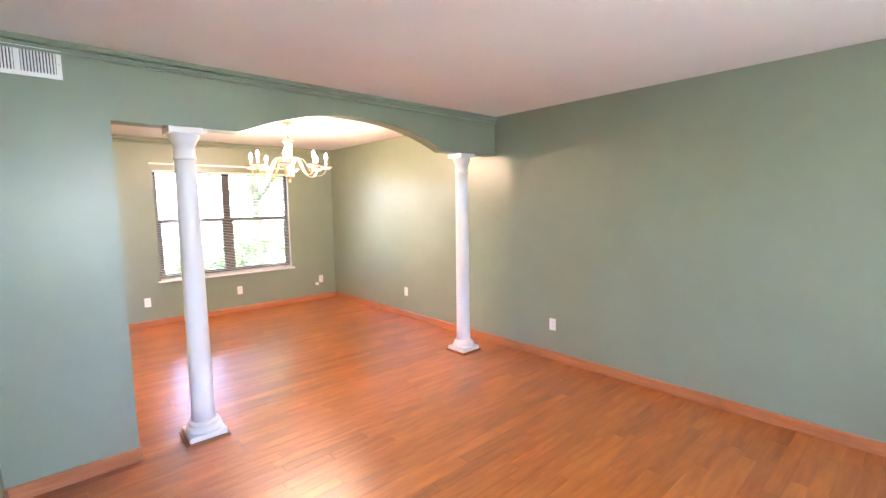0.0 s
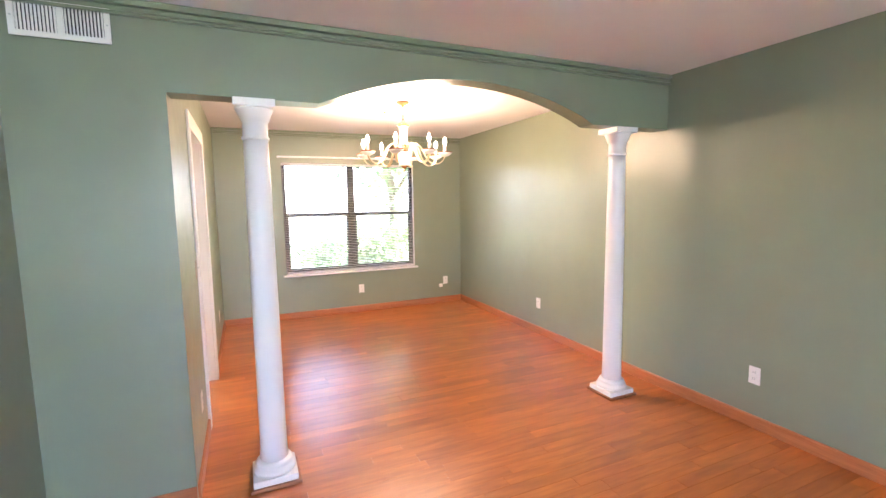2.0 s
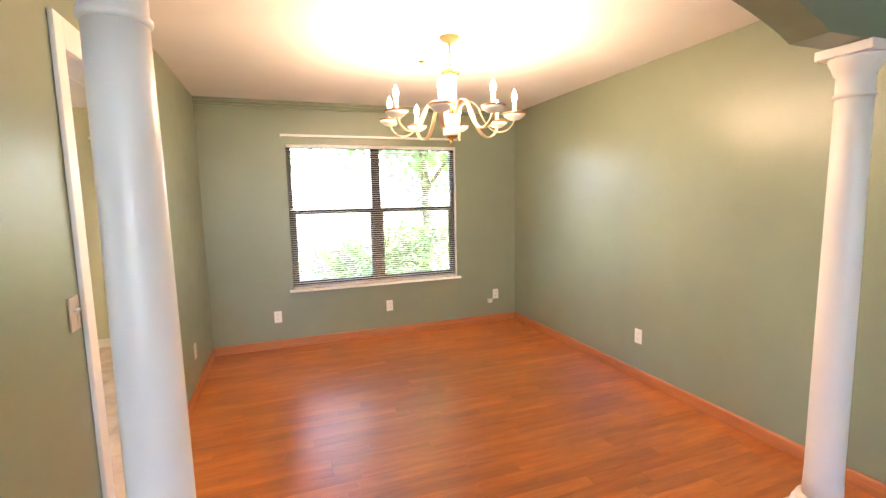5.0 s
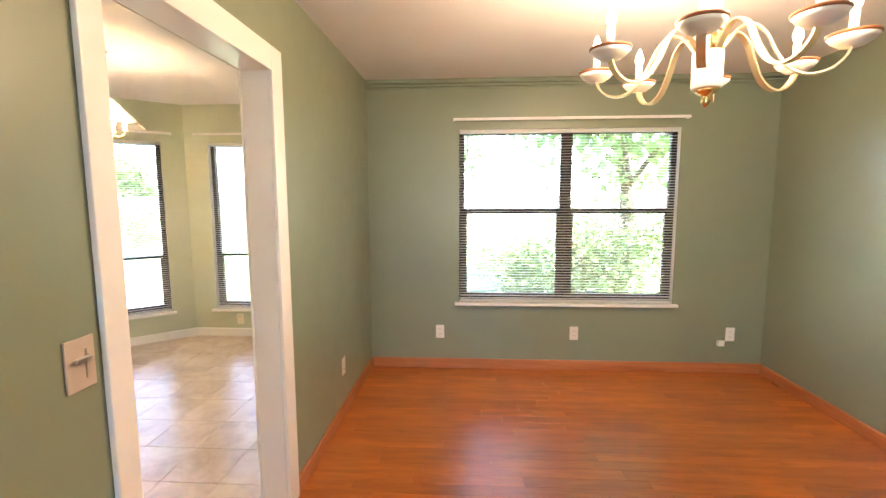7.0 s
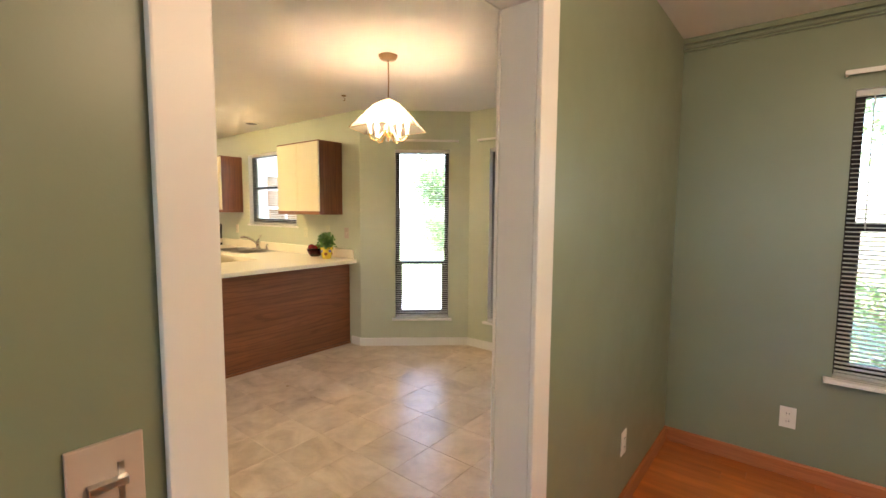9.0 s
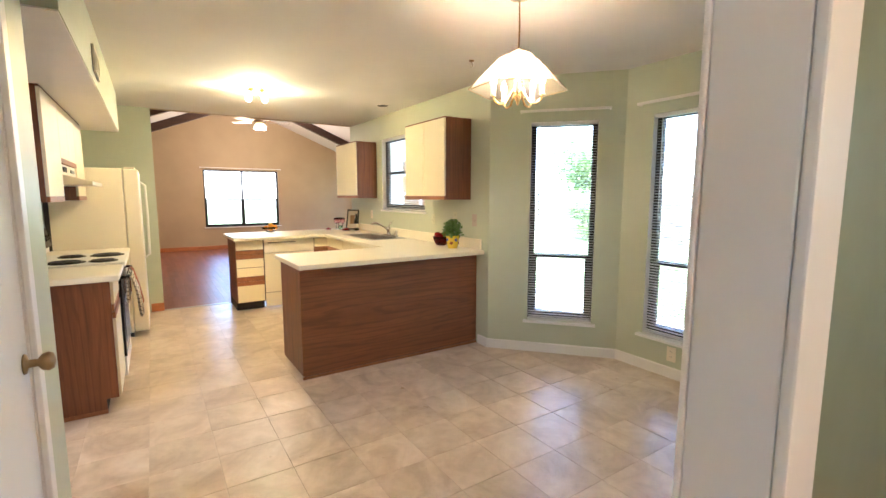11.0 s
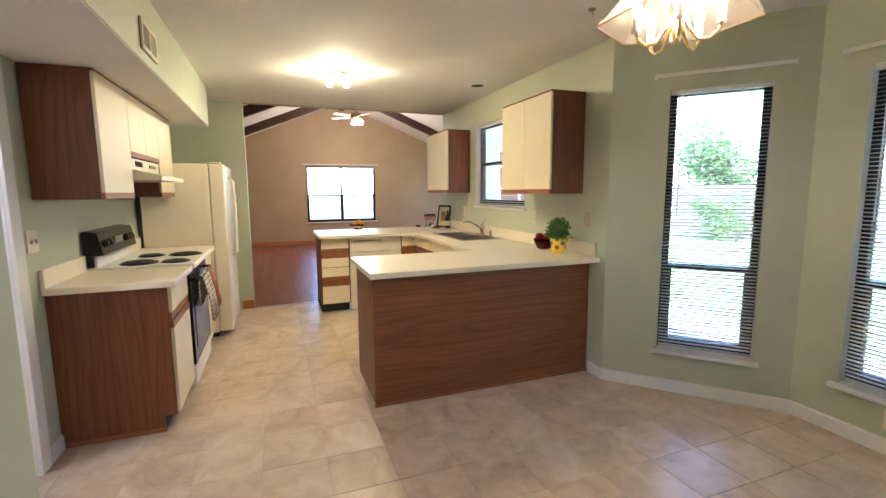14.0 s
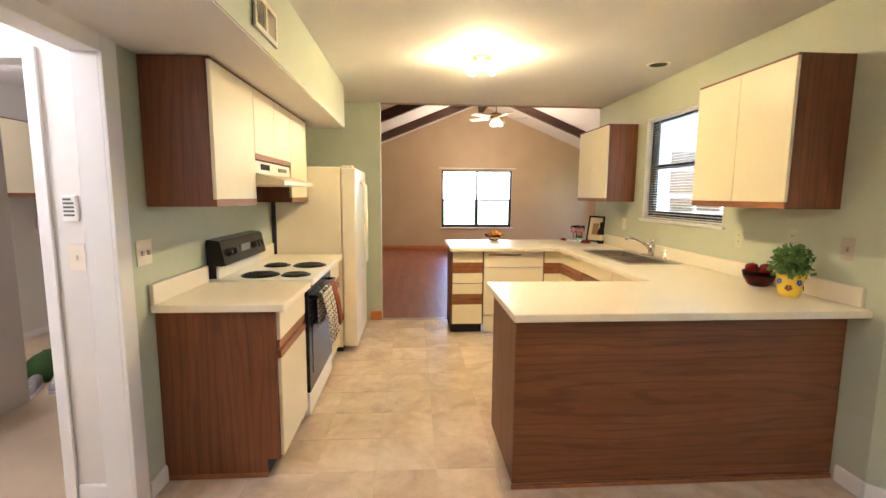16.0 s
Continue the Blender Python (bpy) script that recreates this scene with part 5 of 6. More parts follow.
leaf_cloud(lf, 380, in_bush, 0.034, rr, 0.75)
part("foliage", lf, LEAFY, pot, "green leaves", kind="stuff")
rp = thing("red_bowl", "dark red glass bowl beside the plant", "bowl", (-3.10, 6.85, CT))
part("bowl", lathe([(0.045, 0.001), (0.060, 0.012), (0.082, 0.055), (0.090, 0.090), (0.086, 0.091), (0.078, 0.058), (0.05, 0.016), (0.01, 0.012)], (-3.10, 6.85, CT), 24), REDGLASS, rp, smooth=True).visible_shadow = False
for dx, dy, dz in ((0.034, 0.0, 0.052), (-0.034, 0.012, 0.052), (0.0, -0.036, 0.056), (0.002, 0.04, 0.058), (-0.030, -0.026, 0.104), (0.034, 0.012, 0.108)):
    o = thing("apple", "dark red apple heaped in the bowl", "apple", (-3.10 + dx, 6.85 + dy, CT + dz), "apples in the bowl")
    part("skin", lathe([(0.006, -0.030), (0.020, -0.032), (0.032, -0.016), (0.036, 0.004), (0.030, 0.022), (0.014, 0.030), (0.003, 0.024)], steps=14), DARKRED, o, smooth=True, local=True)
    part("stalk", tube([(0, 0, 0.022), (0.003, 0.001, 0.040)], 0.0015, 5), BARK, o, local=True)

# fruit bowl
fb = thing("fruit_bowl", "clear glass bowl on the worktop", "bowl", (-5.76, 5.735, CT))
part("bowl", lathe([(0.045, 0.001), (0.055, 0.006), (0.095, 0.045), (0.118, 0.075), (0.115, 0.076), (0.09, 0.048), (0.05, 0.012), (0.01, 0.010)], (-5.76, 5.735, CT), 28), CRYSTAL, fb, smooth=True).visible_shadow = False
for k, (dx, dy, dz) in enumerate(((0.045, 0.0, 0.052), (-0.03, 0.045, 0.052), (-0.035, -0.04, 0.054), (0.02, -0.055, 0.062), (0.0, 0.01, 0.098), (0.05, 0.055, 0.07))):
    o = thing("orange", "ripe orange in the glass bowl", "orange", (-5.76 + dx, 5.735 + dy, CT + dz), "oranges in the bowl")
    part("peel", lathe([(0.004, -0.034), (0.018, -0.030), (0.031, -0.017), (0.036, 0), (0.031, 0.017), (0.018, 0.030), (0.004, 0.033)], steps=16), ORANGE, o, smooth=True, local=True)


def wine_glass(x, y, tint):
    g = thing("wine_glass", "rose tinted stemmed wine glass", "glass", (x, y, CT), "glasses on the far worktop")
    part("foot", lathe([(0.032, 0.001), (0.030, 0.003), (0.005, 0.008), (0.004, 0.085)], (x, y, CT), 16), CRYSTAL, g, smooth=True)
    part("bowl", lathe([(0.005, 0.085), (0.025, 0.100), (0.036, 0.130), (0.033, 0.175), (0.0315, 0.175), (0.0345, 0.130), (0.023, 0.102), (0.003, 0.089)], (x, y, CT), 18), tint, g, smooth=True).visible_shadow = False


wine_glass(-5.80, 6.70, PINKGLASS)
wine_glass(-5.77, 6.79, PINKGLASS)
wine_glass(-5.86, 6.76, PINKGLASS)
vs = thing("glass_jar", "small green glass jar beside the wine glasses", "jar", (-5.74, 6.745, CT))
part("jar", lathe([(0.032, 0.001), (0.036, 0.03), (0.034, 0.055), (0.028, 0.06), (0.026, 0.055), (0.03, 0.03)], (-5.74, 6.745, CT), 16), clear_glass("green_glass", (0.55, 0.75, 0.5)), vs, smooth=True)
pf = thing("picture_frame", "black framed sepia print leaning on the wall", "picture", (-5.60, 6.87, CT))
pm = Matrix.Translation((-5.60, 6.86, CT + 0.003)) @ pose(0, 0, 0, -9, 0, 24)
for nm, q, mt in (("frame_side", (-0.115, -0.095, 0, 0.018, 0, 0.30), BLACK), ("frame_side", (0.095, 0.115, 0, 0.018, 0, 0.30), BLACK), ("frame_rail", (-0.095, 0.095, 0, 0.018, 0, 0.02), BLACK), ("frame_rail", (-0.095, 0.095, 0, 0.018, 0.28, 0.30), BLACK), ("mat", (-0.095, 0.095, 0.006, 0.014, 0.02, 0.28), PAPER), ("print", (-0.045, 0.045, 0.0045, 0.006, 0.085, 0.215), INK)):
    b = boxed(*q)
    bmesh.ops.transform(b, matrix=pm, verts=b.verts)
    part(nm, b, mt, pf)
bt = thing("wine_bottle", "dark glass bottle on the worktop", "bottle", (-5.42, 6.87, CT))
part("bottle", lathe([(0.034, 0.001), (0.036, 0.01), (0.036, 0.13), (0.028, 0.16), (0.013, 0.18), (0.012, 0.235), (0.014, 0.24)], (-5.42, 6.87, CT), 18), BOTTLE, bt, smooth=True)
part("bottle_label", lathe([(0.0366, 0.04), (0.0366, 0.10)], (-5.42, 6.87, CT), 18, cap=False), PAPER, bt, "pale label", smooth=True)
for i, (x, y, r) in enumerate(((-5.52, 6.74, 0.085), (-5.78, 6.57, 0.055))):
    n = thing("napkin_bunch", "folded dark red napkin on the worktop", "napkin", (x, y, CT))
    b = bmesh.new()
    q = random.Random(20 + i)
    top = b.verts.new((x, y, CT + 0.035))
    ring1 = [b.verts.new((x + r * 0.55 * math.cos(a), y + r * 0.45 * math.sin(a), CT + q.uniform(0.018, 0.034))) for a in [k * 2 * math.pi / 12 for k in range(12)]]
    ring2 = [b.verts.new((x + r * q.uniform(0.8, 1.1) * math.cos(a), y + r * 0.7 * q.uniform(0.8, 1.1) * math.sin(a), CT + 0.001 + q.uniform(0, 0.006))) for a in [k * 2 * math.pi / 12 for k in range(12)]]
    for k in range(12):
        j = (k + 1) % 12
        b.faces.new((top, ring1[k], ring1[j]))
        b.faces.new((ring1[k], ring2[k], ring2[j], ring1[j]))
    b.faces.new(ring2[::-1])
    part("cloth", b, DARKRED, n, smooth=True)

KN = ((-9, 6.955), (9, 6.955))
for x, z in ((-3.42, 1.165), (-3.00, 1.20)):
    outlet("overpainted wall outlet above the worktop", along(*KN, 9 + x, z), PAINTEDPLATE)
outlet("tan light switch at the end of the worktop", along(*KN, 9 - 2.675, 1.185), PINKPLATE, "light switch")
outlet("ivory wall outlet near the picture frame", along(*KN, 9 - 5.05, 1.16), PLATE)
sw = thing("light_switch", "ivory double light switch beside the stove worktop", "light switch")
sw.matrix_world = along((9, 3.55), (-9, 3.55), 9 + 2.735, 1.165)
b = bmesh.new()
box(b, -0.058, 0.058, -0.006, -0.001, -0.058, 0.058, 0.002)
part("plate", b, PLATE, sw, local=True)
for x in (-0.023, 0.023):
    b = bmesh.new()
    box(b, x - 0.006, x + 0.006, -0.016, -0.0062, -0.012, 0.010, 0.001)
    part("toggle", b, PINKPLATE, sw, "darker ivory toggle", local=True)
outlet("ivory wall outlet low in the bay", along(B1, B2, 0.50, 0.19), PLATE)
outlet("ivory light switch in the hall", along((-2.66, 0), (-2.66, 9), 3.314, 1.155), PLATE, "light switch")
kp = thing("alarm_keypad", "white alarm keypad on the hall wall", "keypad")
kp.matrix_world = along((-2.66, 0), (-2.66, 9), 3.312, 1.37)
b = bmesh.new()
box(b, -0.030, 0.030, -0.022, -0.001, -0.056, 0.056, 0.004)
part("case", b, WHITEPLATE, kp, local=True)
for k in range(5):
    b = bmesh.new()
    box(b, -0.022, 0.022 if k else 0.012, -0.0235, -0.0222, 0.034 - 0.017 * k, 0.043 - 0.017 * k)
    part("print_bar", b, SCREEN, kp, local=True)

# pendant over the breakfast place
px, py = -1.07, 6.01
pd = thing("pendant_lamp", "brass pendant with a six-panel glass shade", "pendant lamp", (px, py, H))
part("canopy", lathe([(0.064, -0.001), (0.062, -0.010), (0.05, -0.026), (0.012, -0.032)], (px, py, H), 24), OLDBRASS, pd, smooth=True)
part("cord", tube([(px, py, H - 0.03), (px + 0.004, py, 2.28), (px, py, 2.150)], 0.0045, 8), OLDBRASS, pd, smooth=True)
part("cap", lathe([(0.006, 2.170), (0.018, 2.162), (0.028, 2.154)], (px, py, 0), 16), OLDBRASS, pd, smooth=True)
ring = [(0.030, 2.155), (0.097, 2.122), (0.258, 1.965)]
for k in range(6):
    a0, a1 = math.pi * k / 3 + 1.0, math.pi * (k + 1) / 3 + 1.0
    for (r0, z0), (r1, z1) in zip(ring, ring[1:]):
        q = [(px + r * math.cos(a), py + r * math.sin(a), z) for r, a, z in ((r0, a0, z0), (r0, a1, z0), (r1, a1, z1), (r1, a0, z1))]
        b = bmesh.new()
        v = [b.verts.new(p) for p in q] + [b.verts.new((p[0], p[1], p[2] - 0.003)) for p in q]
        for f in ((0, 1, 2, 3), (7, 6, 5, 4), (0, 3, 7, 4), (1, 5, 6, 2), (0, 4, 5, 1), (3, 2, 6, 7)):
            b.faces.new([v[i] for i in f])
        part("glass_panel", b, PANELGLASS, pd, "clear bevelled glass panel")
    rb = tube([(px + r * math.cos(a0), py + r * math.sin(a0), z + 0.001) for r, z in ring], 0.0028, 6)
    part("seam", rb, OLDBRASS, pd, "dark metal seam")
    part("edge", tube([(px + 0.258 * math.cos(a), py + 0.258 * math.sin(a), 1.964) for a in (a0, a1)], 0.0030, 6), OLDBRASS, pd, "dark metal edge")
    part("edge", tube([(px + 0.097 * math.cos(a), py + 0.097 * math.sin(a), 2.123) for a in (a0, a1)], 0.0025, 6), OLDBRASS, pd, "dark metal edge")
part("hub", lathe([(0.008, 2.150), (0.012, 2.09), (0.022, 2.03), (0.014, 1.99), (0.020, 1.93), (0.010, 1.90), (0.003, 1.885)], (px, py, 0), 16), BRASS, pd, smooth=True)
for k in range(5):
    a = 2 * math.pi * k / 5 + 0.5
    dx, dy = math.cos(a), math.sin(a)
    arm = part("arm", tube([(px + r * dx, py + r * dy, z) for r, z in ((0.015, 2.02), (0.035, 1.94), (0.065, 1.895), (0.100, 1.888), (0.123, 1.905), (0.130, 1.930))], 0.0065, 8), BRASS, pd, smooth=True)
    part("candle", lathe([(0.017, 1.930), (0.0125, 1.936), (0.0125, 1.976)], (px + 0.130 * dx, py + 0.130 * dy, 0), 12), PORCELAIN, arm, smooth=True)
    part("bulb", lathe([(0.008, 1.977), (0.016, 1.992), (0.015, 2.006), (0.008, 2.026), (0.002, 2.036)], (px + 0.130 * dx, py + 0.130 * dy, 0), 12), BULB, arm, "lit flame-shaped bulb", smooth=True)

# flush ceiling light, can light
cl = thing("ceiling_light", "brass ceiling light with four lit bulbs", "ceiling light", (-3.96, 5.29, H))
part("base", lathe([(0.075, -0.001), (0.075, -0.016), (0.06, -0.03), (0.02, -0.036)], (-3.96, 5.29, H), 24), BRASS, cl, smooth=True)
for k in range(4):
    a = math.pi * k / 2 + 0.6
    dx, dy = math.cos(a), math.sin(a)
    s = part("socket", tube([(-3.96 + 0.04 * dx, 5.29 + 0.04 * dy, H - 0.03), (-3.96 + 0.085 * dx, 5.29 + 0.085 * dy, H - 0.062)], 0.017, 10), BRASS, cl, smooth=True)
    part("bulb", lathe([(0.010, 0.016), (0.026, 0.0), (0.030, -0.022), (0.020, -0.045), (0.003, -0.052)], (-3.96 + 0.105 * dx, 5.29 + 0.105 * dy, H - 0.068), 14), BULB, s, "lit bulb", smooth=True)
cn2 = thing("recessed_light", "dark recessed can light above the sink", "ceiling light", (-4.04, 6.66, H))
part("trim_ring", lathe([(0.085, -0.001), (0.083, -0.006), (0.066, -0.007), (0.064, -0.003)], (-4.04, 6.66, H), 28), TRIM, cn2, smooth=True)
part("can", lathe([(0.0635, -0.0045), (0.063, -0.0025)], (-4.04, 6.66, H), 28), DULLBLACK, cn2, "unlit dark can")

# closet door with its brass knob
dr = thing("closet_door", "white flush door with a brass knob", "door", (-0.64, 4.025, 0))
part("slab", boxed(-1.012, -0.263, 4.003, 4.039, 0.008, 2.025, bevel=0.002), TRIM, dr)
kb = part("knob", lathe([(0.030, 0), (0.028, 0.005), (0.012, 0.010), (0.011, 0.030), (0.024, 0.040), (0.028, 0.054), (0.022, 0.066), (0.006, 0.070)], steps=20), OLDBRASS, dr, "brass knob", smooth=True, local=True)
kb.matrix_local = pose(-0.954 + 0.64, 0.0145, 0.935, -90, 0, 0)
casing("door_frame_4", "pale green painted closet door casing", along((9, 4.045), (-9, 4.045), 9 + 0.6375), 0.755, 2.03, 0.06, lining=0.12)

# ---- hall and laundry ----
lc = thing("wall_cabinet", "cream laundry wall cabinet with an oak bottom rail", "cabinet", (-5.0, 1.15, 1.41))
part("carcass", boxed(-5.577, -4.177, 1.003, 1.30, 1.395, 2.075), DARKOAK, lc)
for k in range(3):
    a = -5.575 + 0.466 * k
    part("door", boxed(a, a + 0.462, 1.301, 1.319, 1.431, 2.063, bevel=0.003), CREAM, lc, "cream laminate door")
part("bottom_rail", boxed(-5.577, -4.177, 1.301, 1.319, 1.395, 1.429, bevel=0.002), RAILOAK, lc, "oak bottom rail")
ob = thing("dryer_outlet", "grey dryer outlet box on the laundry wall", "outlet", (-5.44, 1.02, 1.12))
part("box", boxed(-5.52, -5.36, 1.002, 1.035, 1.06, 1.18, bevel=0.004), STEEL, ob)
part("socket", boxed(-5.475, -5.405, 1.0355, 1.040, 1.085, 1.155), DULLBLACK, ob)


def shoe(x, y, turn):
    s = thing("shoe", "worn grey running shoe on the laundry floor", "shoe", (x, y, 0), "pair of shoes")
    s.matrix_world = pose(x, y, 0.001, 0, 0, turn)
    outline = [(-0.14, 0.0), (-0.13, 0.030), (-0.06, 0.036), (0.02, 0.040), (0.09, 0.047), (0.13, 0.035), (0.15, 0.0), (0.13, -0.035), (0.09, -0.045), (0.02, -0.036), (-0.06, -0.033), (-0.13, -0.028)]
    part("sole", prism(outline, 0.0, 0.028), TRIM, s, "white rubber sole", local=True)
    b = bmesh.new()
    rings = []
    for f, z in ((0.97, 0.0285), (0.95, 0.05), (0.80, 0.075), (0.55, 0.10)):
        rings.append([b.verts.new((u * f - (0.03 if z > 0.06 else 0), v * f, z * (1.0 if u < 0.03 else 0.78 if u < 0.1 else 0.62) + 0.001)) for u, v in outline])
    for r0, r1 in zip(rings, rings[1:]):
        for k in range(12):
            b.faces.new((r0[k], r0[(k + 1) % 12], r1[(k + 1) % 12], r1[k]))
    b.faces.new(rings[-1])
    part("upper", b, SHOE, s, smooth=True, local=True)
    for k in range(4):
        part("lace", tube([(0.0 + 0.022 * k, -0.02, 0.083 - 0.007 * k), (0.004 + 0.022 * k, 0.0, 0.092 - 0.007 * k), (0.0 + 0.022 * k, 0.02, 0.083 - 0.007 * k)], 0.003, 5), TRIM, s, local=True)


shoe(-3.86, 2.05, 20)
shoe(-3.95, 2.165, 28)
gb = thing("green_bag", "crumpled green cloth bag behind the shoes", "bag", (-4.17, 1.92, 0))
b = bmesh.new()
q = random.Random(31)
rings = []
for lv in range(5):
    f, z = (1.0, 1.06, 0.95, 0.7, 0.3)[lv], (0.001, 0.05, 0.11, 0.165, 0.195)[lv]
    rings.append([b.verts.new((-4.19 + 0.2 * f * math.cos(a) * q.uniform(0.88, 1.1), 1.92 + 0.15 * f * math.sin(a) * q.uniform(0.88, 1.1), z + (q.uniform(-0.012, 0.012) if lv else 0))) for a in [k * 2 * math.pi / 16 for k in range(16)]])
for r0, r1 in zip(rings, rings[1:]):
    for k in range(16):
        b.faces.new((r0[k], r0[(k + 1) % 16], r1[(k + 1) % 16], r1[k]))
b.faces.new(rings[-1])
b.faces.new(rings[0][::-1])
part("cloth", b, GREENBAG, gb, smooth=True)

# ---- family room ----
for x in (-8.45, -10.75):
    bm_ = thing("roof_beam", "dark stained beam under the vaulted ceiling", "beam", (x, RIDGE_Y, vault(RIDGE_Y)), "ceiling beams", "structure")
    for s in (-1, 1):
        ye = FY0 if s < 0 else FY1
        b = bmesh.new()
        pts = [(RIDGE_Y, RIDGE_Z - 0.003), (ye, vault(ye) - 0.003), (ye, vault(ye) - 0.175), (RIDGE_Y, RIDGE_Z - 0.175)]
        f = [[b.verts.new((xx, y, z)) for y, z in pts] for xx in (x - 0.06, x + 0.06)]
        b.faces.new(f[0])
        b.faces.new(f[1][::-1])
        for k in range(4):
            b.faces.new((f[0][k], f[1][k], f[1][(k + 1) % 4], f[0][(k + 1) % 4]))
        part("rafter", b, BEAMWOOD, bm_)
rb = thing("ridge_beam", "dark stained ridge beam", "beam", (-9, RIDGE_Y, 3.5), kind="structure")
part("beam", boxed(FX + 0.003, -10.82, RIDGE_Y - 0.06, RIDGE_Y + 0.06, RIDGE_Z - 0.20, RIDGE_Z - 0.03), BEAMWOOD, rb)
fan = thing("ceiling_fan", "white ceiling fan with a lit light kit", "ceiling fan", (-10.1, RIDGE_Y, RIDGE_Z))
fx, fz = -10.1, 3.05
part("downrod", tube([(fx, RIDGE_Y, RIDGE_Z - 0.01), (fx, RIDGE_Y, fz + 0.08)], 0.014, 10), BRASS, fan, smooth=True)
part("motor", lathe([(0.05, 0.10), (0.12, 0.08), (0.14, 0.04), (0.13, -0.01), (0.08, -0.04)], (fx, RIDGE_Y, fz), 28), OLDBRASS, fan, smooth=True)
for k in range(5):
    a = 2 * math.pi * k / 5 + 0.25
    b = bmesh.new()
    box(b, 0.20, 0.64, -0.065, 0.065, -0.004, 0.004, 0.003)
    bl = part("blade", b, TAUPE, fan, "greyish fan blade", local=True)
    bl.matrix_local = Matrix.Translation((0, 0, fz - RIDGE_Z)) @ Matrix.Rotation(a, 4, "Z") @ pose(0, 0, 0, 11, 0, 0)
    b = bmesh.new()
    box(b, 0.12, 0.22, -0.015, 0.015, -0.010, -0.004)
    ir = part("blade_iron", b, OLDBRASS, fan, local=True)
    ir.matrix_local = bl.matrix_local
for k in range(4):
    a = math.pi / 2 * k + 0.4
    part("lamp_shade", lathe([(0.02, -0.04), (0.045, -0.075), (0.062, -0.13), (0.064, -0.14)], (fx + 0.085 * math.cos(a), RIDGE_Y + 0.085 * math.sin(a), fz - 0.02), 14), FANGLOW, fan, "lit frosted glass shade", smooth=True)

# ---- outside ----
structure("ground", boxed(-60, 60, -60, 60, -0.60, -0.20), LAWN, "mown green lawn", "ground")
PATIO = paint("pale_patio_concrete", (0.55, 0.54, 0.52), 0.85, 0.08, 0.4, 60.0)
structure("patio", boxed(-6.5, 0.4, 7.0, 9.9, -0.30, -0.165, bevel=0.01), PATIO, "pale concrete patio slab beside the bay", "patio")
fence = thing("fence", "weathered wooden board fence across the lawn", "fence", (0, 19, -0.2))
fm_ = bmesh.new()
box(fm_, -0.0675, 0.0675, -0.009, 0.009, 0, 1.75)
fme = mesh_of("board", fm_, FENCEWOOD)
for k in range(215):
    o = new("board", fme)
    o.parent = fence
    o.location = (-21 + 0.145 * k, 0.006 * math.sin(k * 2.3), 0.02 * math.sin(k * 1.3))
for z in (0.35, 1.35):
    part("rail", boxed(-21, 10.2, 19.02, 19.07, z - 0.2, z - 0.11), FENCEWOOD, fence)


def tree(label, x, y, height, spread, seed, n):
    rr = random.Random(seed)
    t = thing("tree", label, "tree", (x, y, -0.2), "garden trees")
    trunk = [(x + 0.12 * math.sin(k * 0.9 + seed), y + 0.1 * math.cos(k * 1.1 + seed), -0.2 + height * 0.62 * k / 6) for k in range(7)]
    part("trunk", tube(trunk, 0.17, 10, taper=0.45), BARK, t, smooth=True)
    tips = []
    for k in range(9):
        s = trunk[3 + k % 4]
        a = rr.uniform(0, 6.3)
        r = spread * rr.uniform(0.5, 0.95)
        e = (s[0] + r * math.cos(a), s[1] + r * math.sin(a), s[2] + height * rr.uniform(0.10, 0.38))
        mid = tuple((p + q) / 2 + rr.uniform(-0.15, 0.15) for p, q in zip(s, e))
        part("limb", tube([s, mid, e], 0.06, 7, taper=0.3), BARK, t, smooth=True)
        tips += [e, mid]
    b = bmesh.new()

    def place(q):
        c = q.choice(tips)
        g = spread * 0.27
        return c[0] + q.gauss(0, g), c[1] + q.gauss(0, g), c[2] + q.gauss(0, g * 0.75)

    leaf_cloud(b, n, place, 0.22, rr, 0.6)
    part("crown", b, LEAF, t, "green leaves", kind="stuff")


def shrub(label, x, y, rx, ry, h, seed, n, size=0.09):
    rr = random.Random(seed)
    s = thing("shrub", label, "shrub", (x, y, -0.2), "garden shrubs")
    for k in range(7):
        a = rr.uniform(0, 6.3)
        part("stem", tube([(x, y, -0.2), (x + 0.3 * rx * math.cos(a), y + 0.3 * ry * math.sin(a), h * 0.4), (x + 0.6 * rx * math.cos(a), y + 0.6 * ry * math.sin(a), h * 0.75)], 0.014, 6, taper=0.4), BARK, s)
    lumps = [(x + rr.uniform(-0.6, 0.6) * rx, y + rr.uniform(-0.6, 0.6) * ry, -0.2 + (h + 0.2) * rr.uniform(0.25, 0.85)) for _ in range(14)]
    b = bmesh.new()

    def place(q):
        c = q.choice(lumps)
        return c[0] + q.gauss(0, rx * 0.26), c[1] + q.gauss(0, ry * 0.26), max(-0.15, c[2] + q.gauss(0, h * 0.13))

    leaf_cloud(b, n, place, size, rr, 0.65)
    part("foliage", b, LEAF, s, "green leaves", kind="stuff")


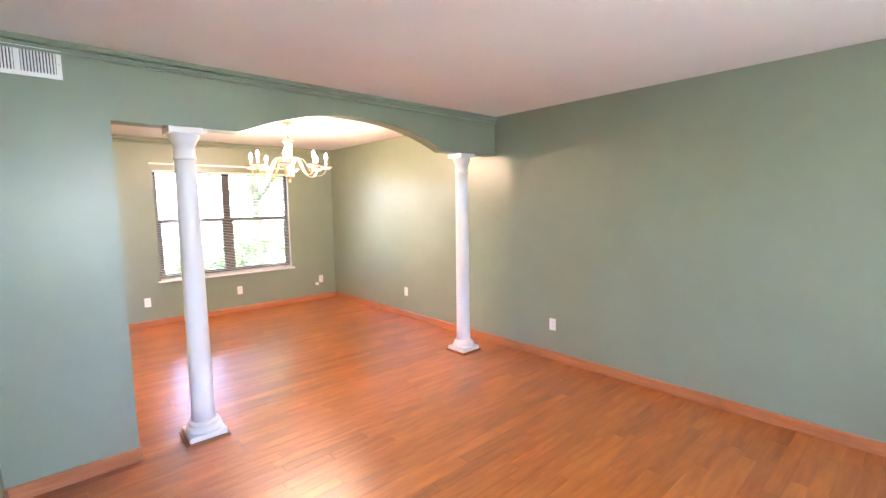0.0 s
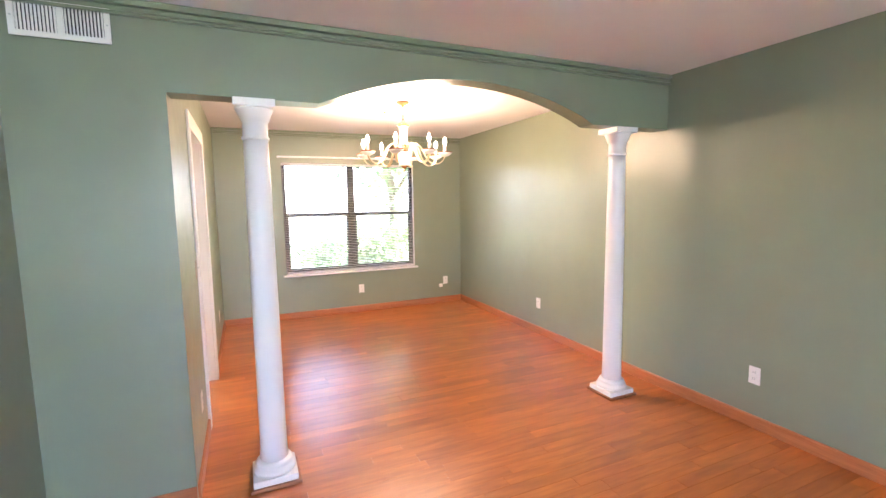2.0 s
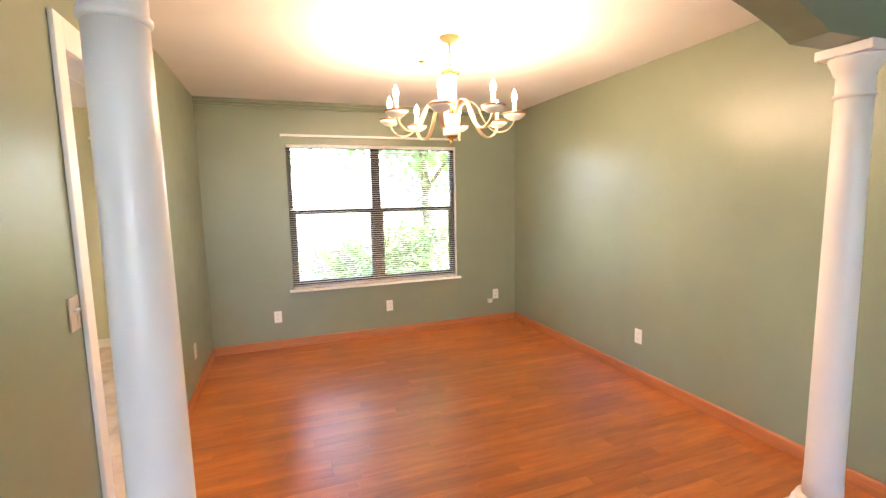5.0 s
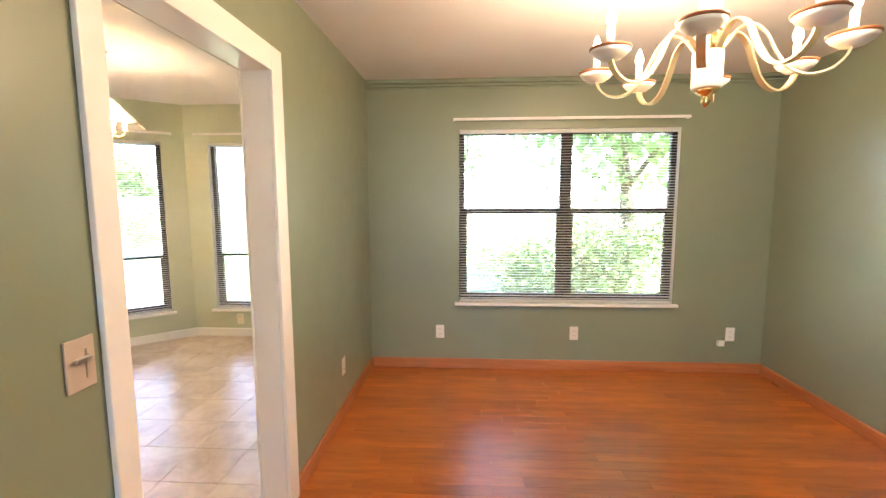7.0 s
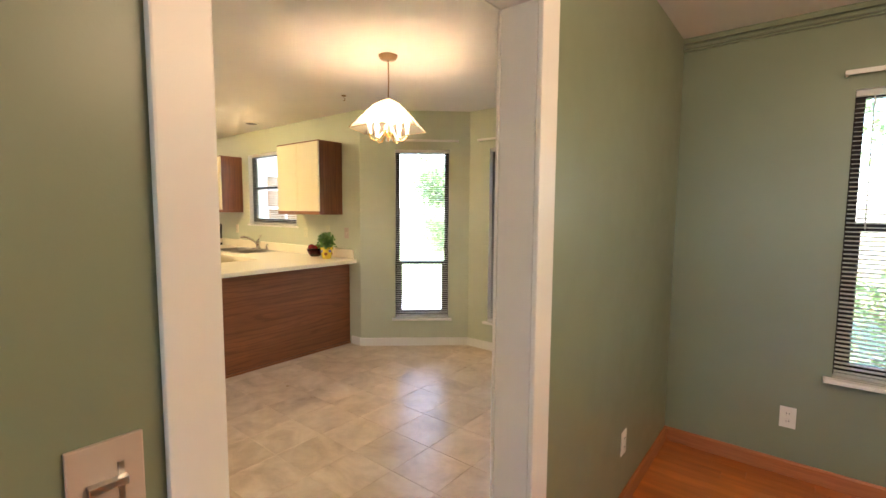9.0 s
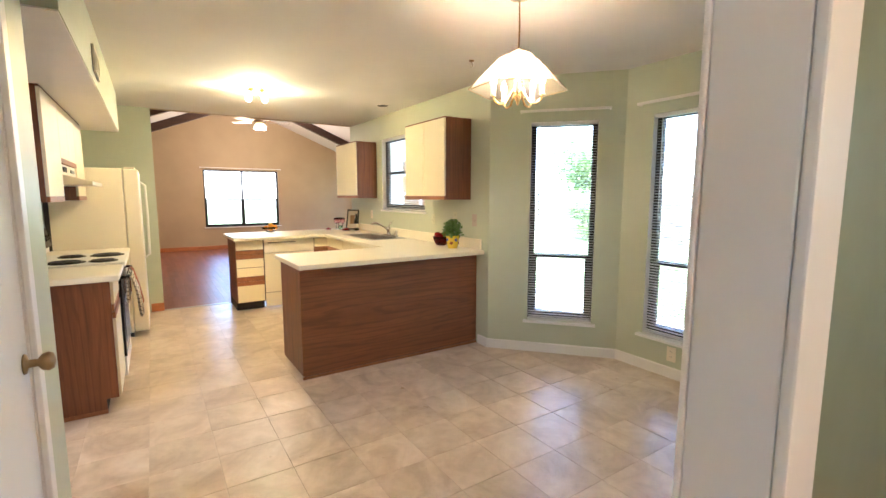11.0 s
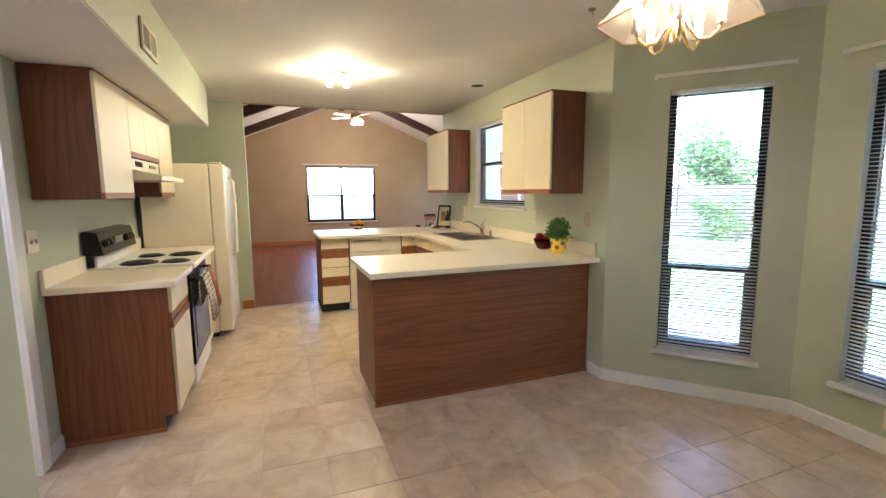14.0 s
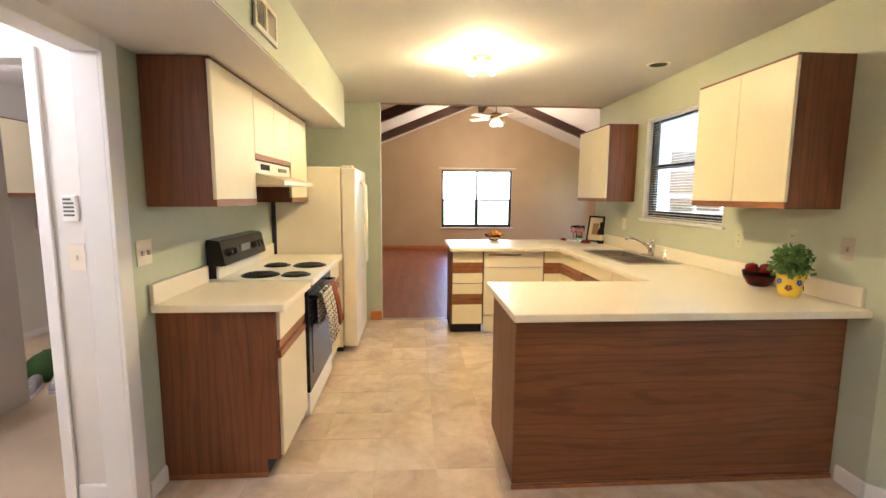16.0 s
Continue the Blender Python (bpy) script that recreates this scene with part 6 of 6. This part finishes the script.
shrub("leafy green shrub outside the dining window", 3.0, 8.9, 0.9, 0.7, 1.35, 3, 3600, 0.085)
shrub("low leafy shrub outside the dining window", 2.1, 9.6, 0.7, 0.6, 0.9, 4, 1800, 0.08)
tree("broad leafy tree near the dining window", 4.2, 11.8, 6.0, 2.2, 6, 5200)
tree("leafy tree beyond the lawn", -14.5, 24.0, 4.5, 2.0, 7, 4200)
tree("leafy tree beyond the fence", -6.6, 26.5, 6.5, 2.6, 8, 4200)
tree("tall leafy tree beyond the fence", 0.4, 21.5, 7.0, 2.6, 9, 4200)
shrub("round shrub in front of the fence", -10.2, 18.0, 1.0, 0.8, 1.3, 12, 1800, 0.12)

# ---- floor pieces ----
rng = random.Random(5)
board_floor = thing("floor_boards", "glossy orange laminate strip floor", "floor", kind="structure")
rest = bmesh.new()
count = 0
regions = [(0.43, 3.80, 3.37, 6.90), (-0.10, 3.80, -1.7, 3.37), (-1.6, -0.10, -1.7, 1.6), (0.405, 0.43, 4.16, 5.06)]
for i, (x0, x1, y0, y1) in enumerate(regions):
    for a, b, y, yy in plank_rows(x0, x1, y0, y1, 11 + i):
        near = i == 0 and count < 300
        drop = rng.uniform(0, 0.0004)
        if near:
            pb = bmesh.new()
            plank_mesh(a, b, y, yy, pb, drop)
            me = bpy.data.meshes.new("plank")
            pb.to_mesh(me)
            pb.free()
            me.materials.append(PLANK)
            ob = new("plank", me)
            ob.parent = board_floor
            count += 1
        else:
            plank_mesh(a, b, y, yy, rest, drop)
part("planks", rest, PLANKS, board_floor, kind="stuff")

family = bmesh.new()
for a, b, y, yy in plank_rows(FX, -5.70, FY0, FY1, 41):
    plank_mesh(a, b, y, yy, family, 0.0)
fam_floor = thing("floor_family", "reddish brown laminate family room floor", "floor", kind="structure")
part("planks", family, FAMPLANKS, fam_floor, kind="stuff")
structure("subfloor_family", boxed(FX - 0.1, -5.70, FY0 - 0.1, FY1 + 0.1, -0.12, -0.012), UNDER, "dark gap under the family room boards", "floor")
structure("threshold_strip", boxed(-5.72, -5.675, 4.43, 5.16, -0.01, 0.006, bevel=0.002), STEEL, "thin metal threshold strip", "threshold")

tile_floor = thing("floor_tiles", "beige stone look square tile kitchen floor", "floor", kind="structure")
part("grout_bed", prism([(-5.69, 3.55), (0.403, 3.55), (0.403, 6.96), (0.20, 6.98), B2, B1, (-2.5, 6.98), (-5.69, 6.98)], -0.11, -0.0025), GROUT, tile_floor, "recessed grey grout")
TP = 0.318


def clip_half(poly, a, b):
    """Keeps the part of poly to the left of a -> b."""
    out = []
    for k, p in enumerate(poly):
        q = poly[(k + 1) % len(poly)]
        sp = (b[0] - a[0]) * (p[1] - a[1]) - (b[1] - a[1]) * (p[0] - a[0])
        sq = (b[0] - a[0]) * (q[1] - a[1]) - (b[1] - a[1]) * (q[0] - a[0])
        if sp >= 0:
            out.append(p)
        if sp * sq < 0:
            t = sp / (sp - sq)
            out.append((p[0] + t * (q[0] - p[0]), p[1] + t * (q[1] - p[1])))
    return out


def tile_mesh(poly, z):
    b = bmesh.new()
    cx, cy = sum(p[0] for p in poly) / len(poly), sum(p[1] for p in poly) / len(poly)
    lo = [b.verts.new((x, y, -0.012)) for x, y in poly]
    mid = [b.verts.new((x, y, z - 0.0012)) for x, y in poly]
    hi = [b.verts.new((x + (cx - x) * 0.008, y + (cy - y) * 0.008, z)) for x, y in poly]
    for r, s in ((lo, mid), (mid, hi)):
        for k in range(len(poly)):
            j = (k + 1) % len(poly)
            b.faces.new((r[k], r[j], s[j], s[k]))
    b.faces.new(hi)
    return b


for i in range(-9, 14):
    for j in range(-5, 13):
        x, y = -3.125 + i * TP, 4.595 + j * TP
        g = 0.0012
        poly = [(x + g, y + g), (x + TP - g, y + g), (x + TP - g, y + TP - g), (x + g, y + TP - g)]
        for a, b in (((-5.68, 3.55), (0.403, 3.55)), ((0.403, 3.55), (0.403, 6.955)), (B3, B2), (B2, B1), (B1, B0), ((-5.68, 6.955), (-5.68, 3.55))):
            if poly and not (a is B3 or a is B1 or a is B2) or (poly and y + TP > 6.9):
                poly = clip_half(poly, a, b)
        if poly and (x + TP < -2.45 or x > 0.15):
            poly = clip_half(poly, (0, 6.955), (-1, 6.955))
        if len(poly) < 3:
            continue
        area = abs(sum(p[0] * q[1] - p[1] * q[0] for p, q in zip(poly, poly[1:] + poly[:1]))) / 2
        if area < 0.0008 or (x + TP < -1.35 and y + TP < 3.55) or (x > -1.39 and y + TP < 4.045) or (x > 0.403):
            continue
        tm = tile_mesh(poly, rng.uniform(-0.0004, 0.0002))
        me = bpy.data.meshes.new("tile")
        tm.to_mesh(me)
        tm.free()
        me.materials.append(TILE)
        ob = new("tile", me)
        ob.parent = tile_floor
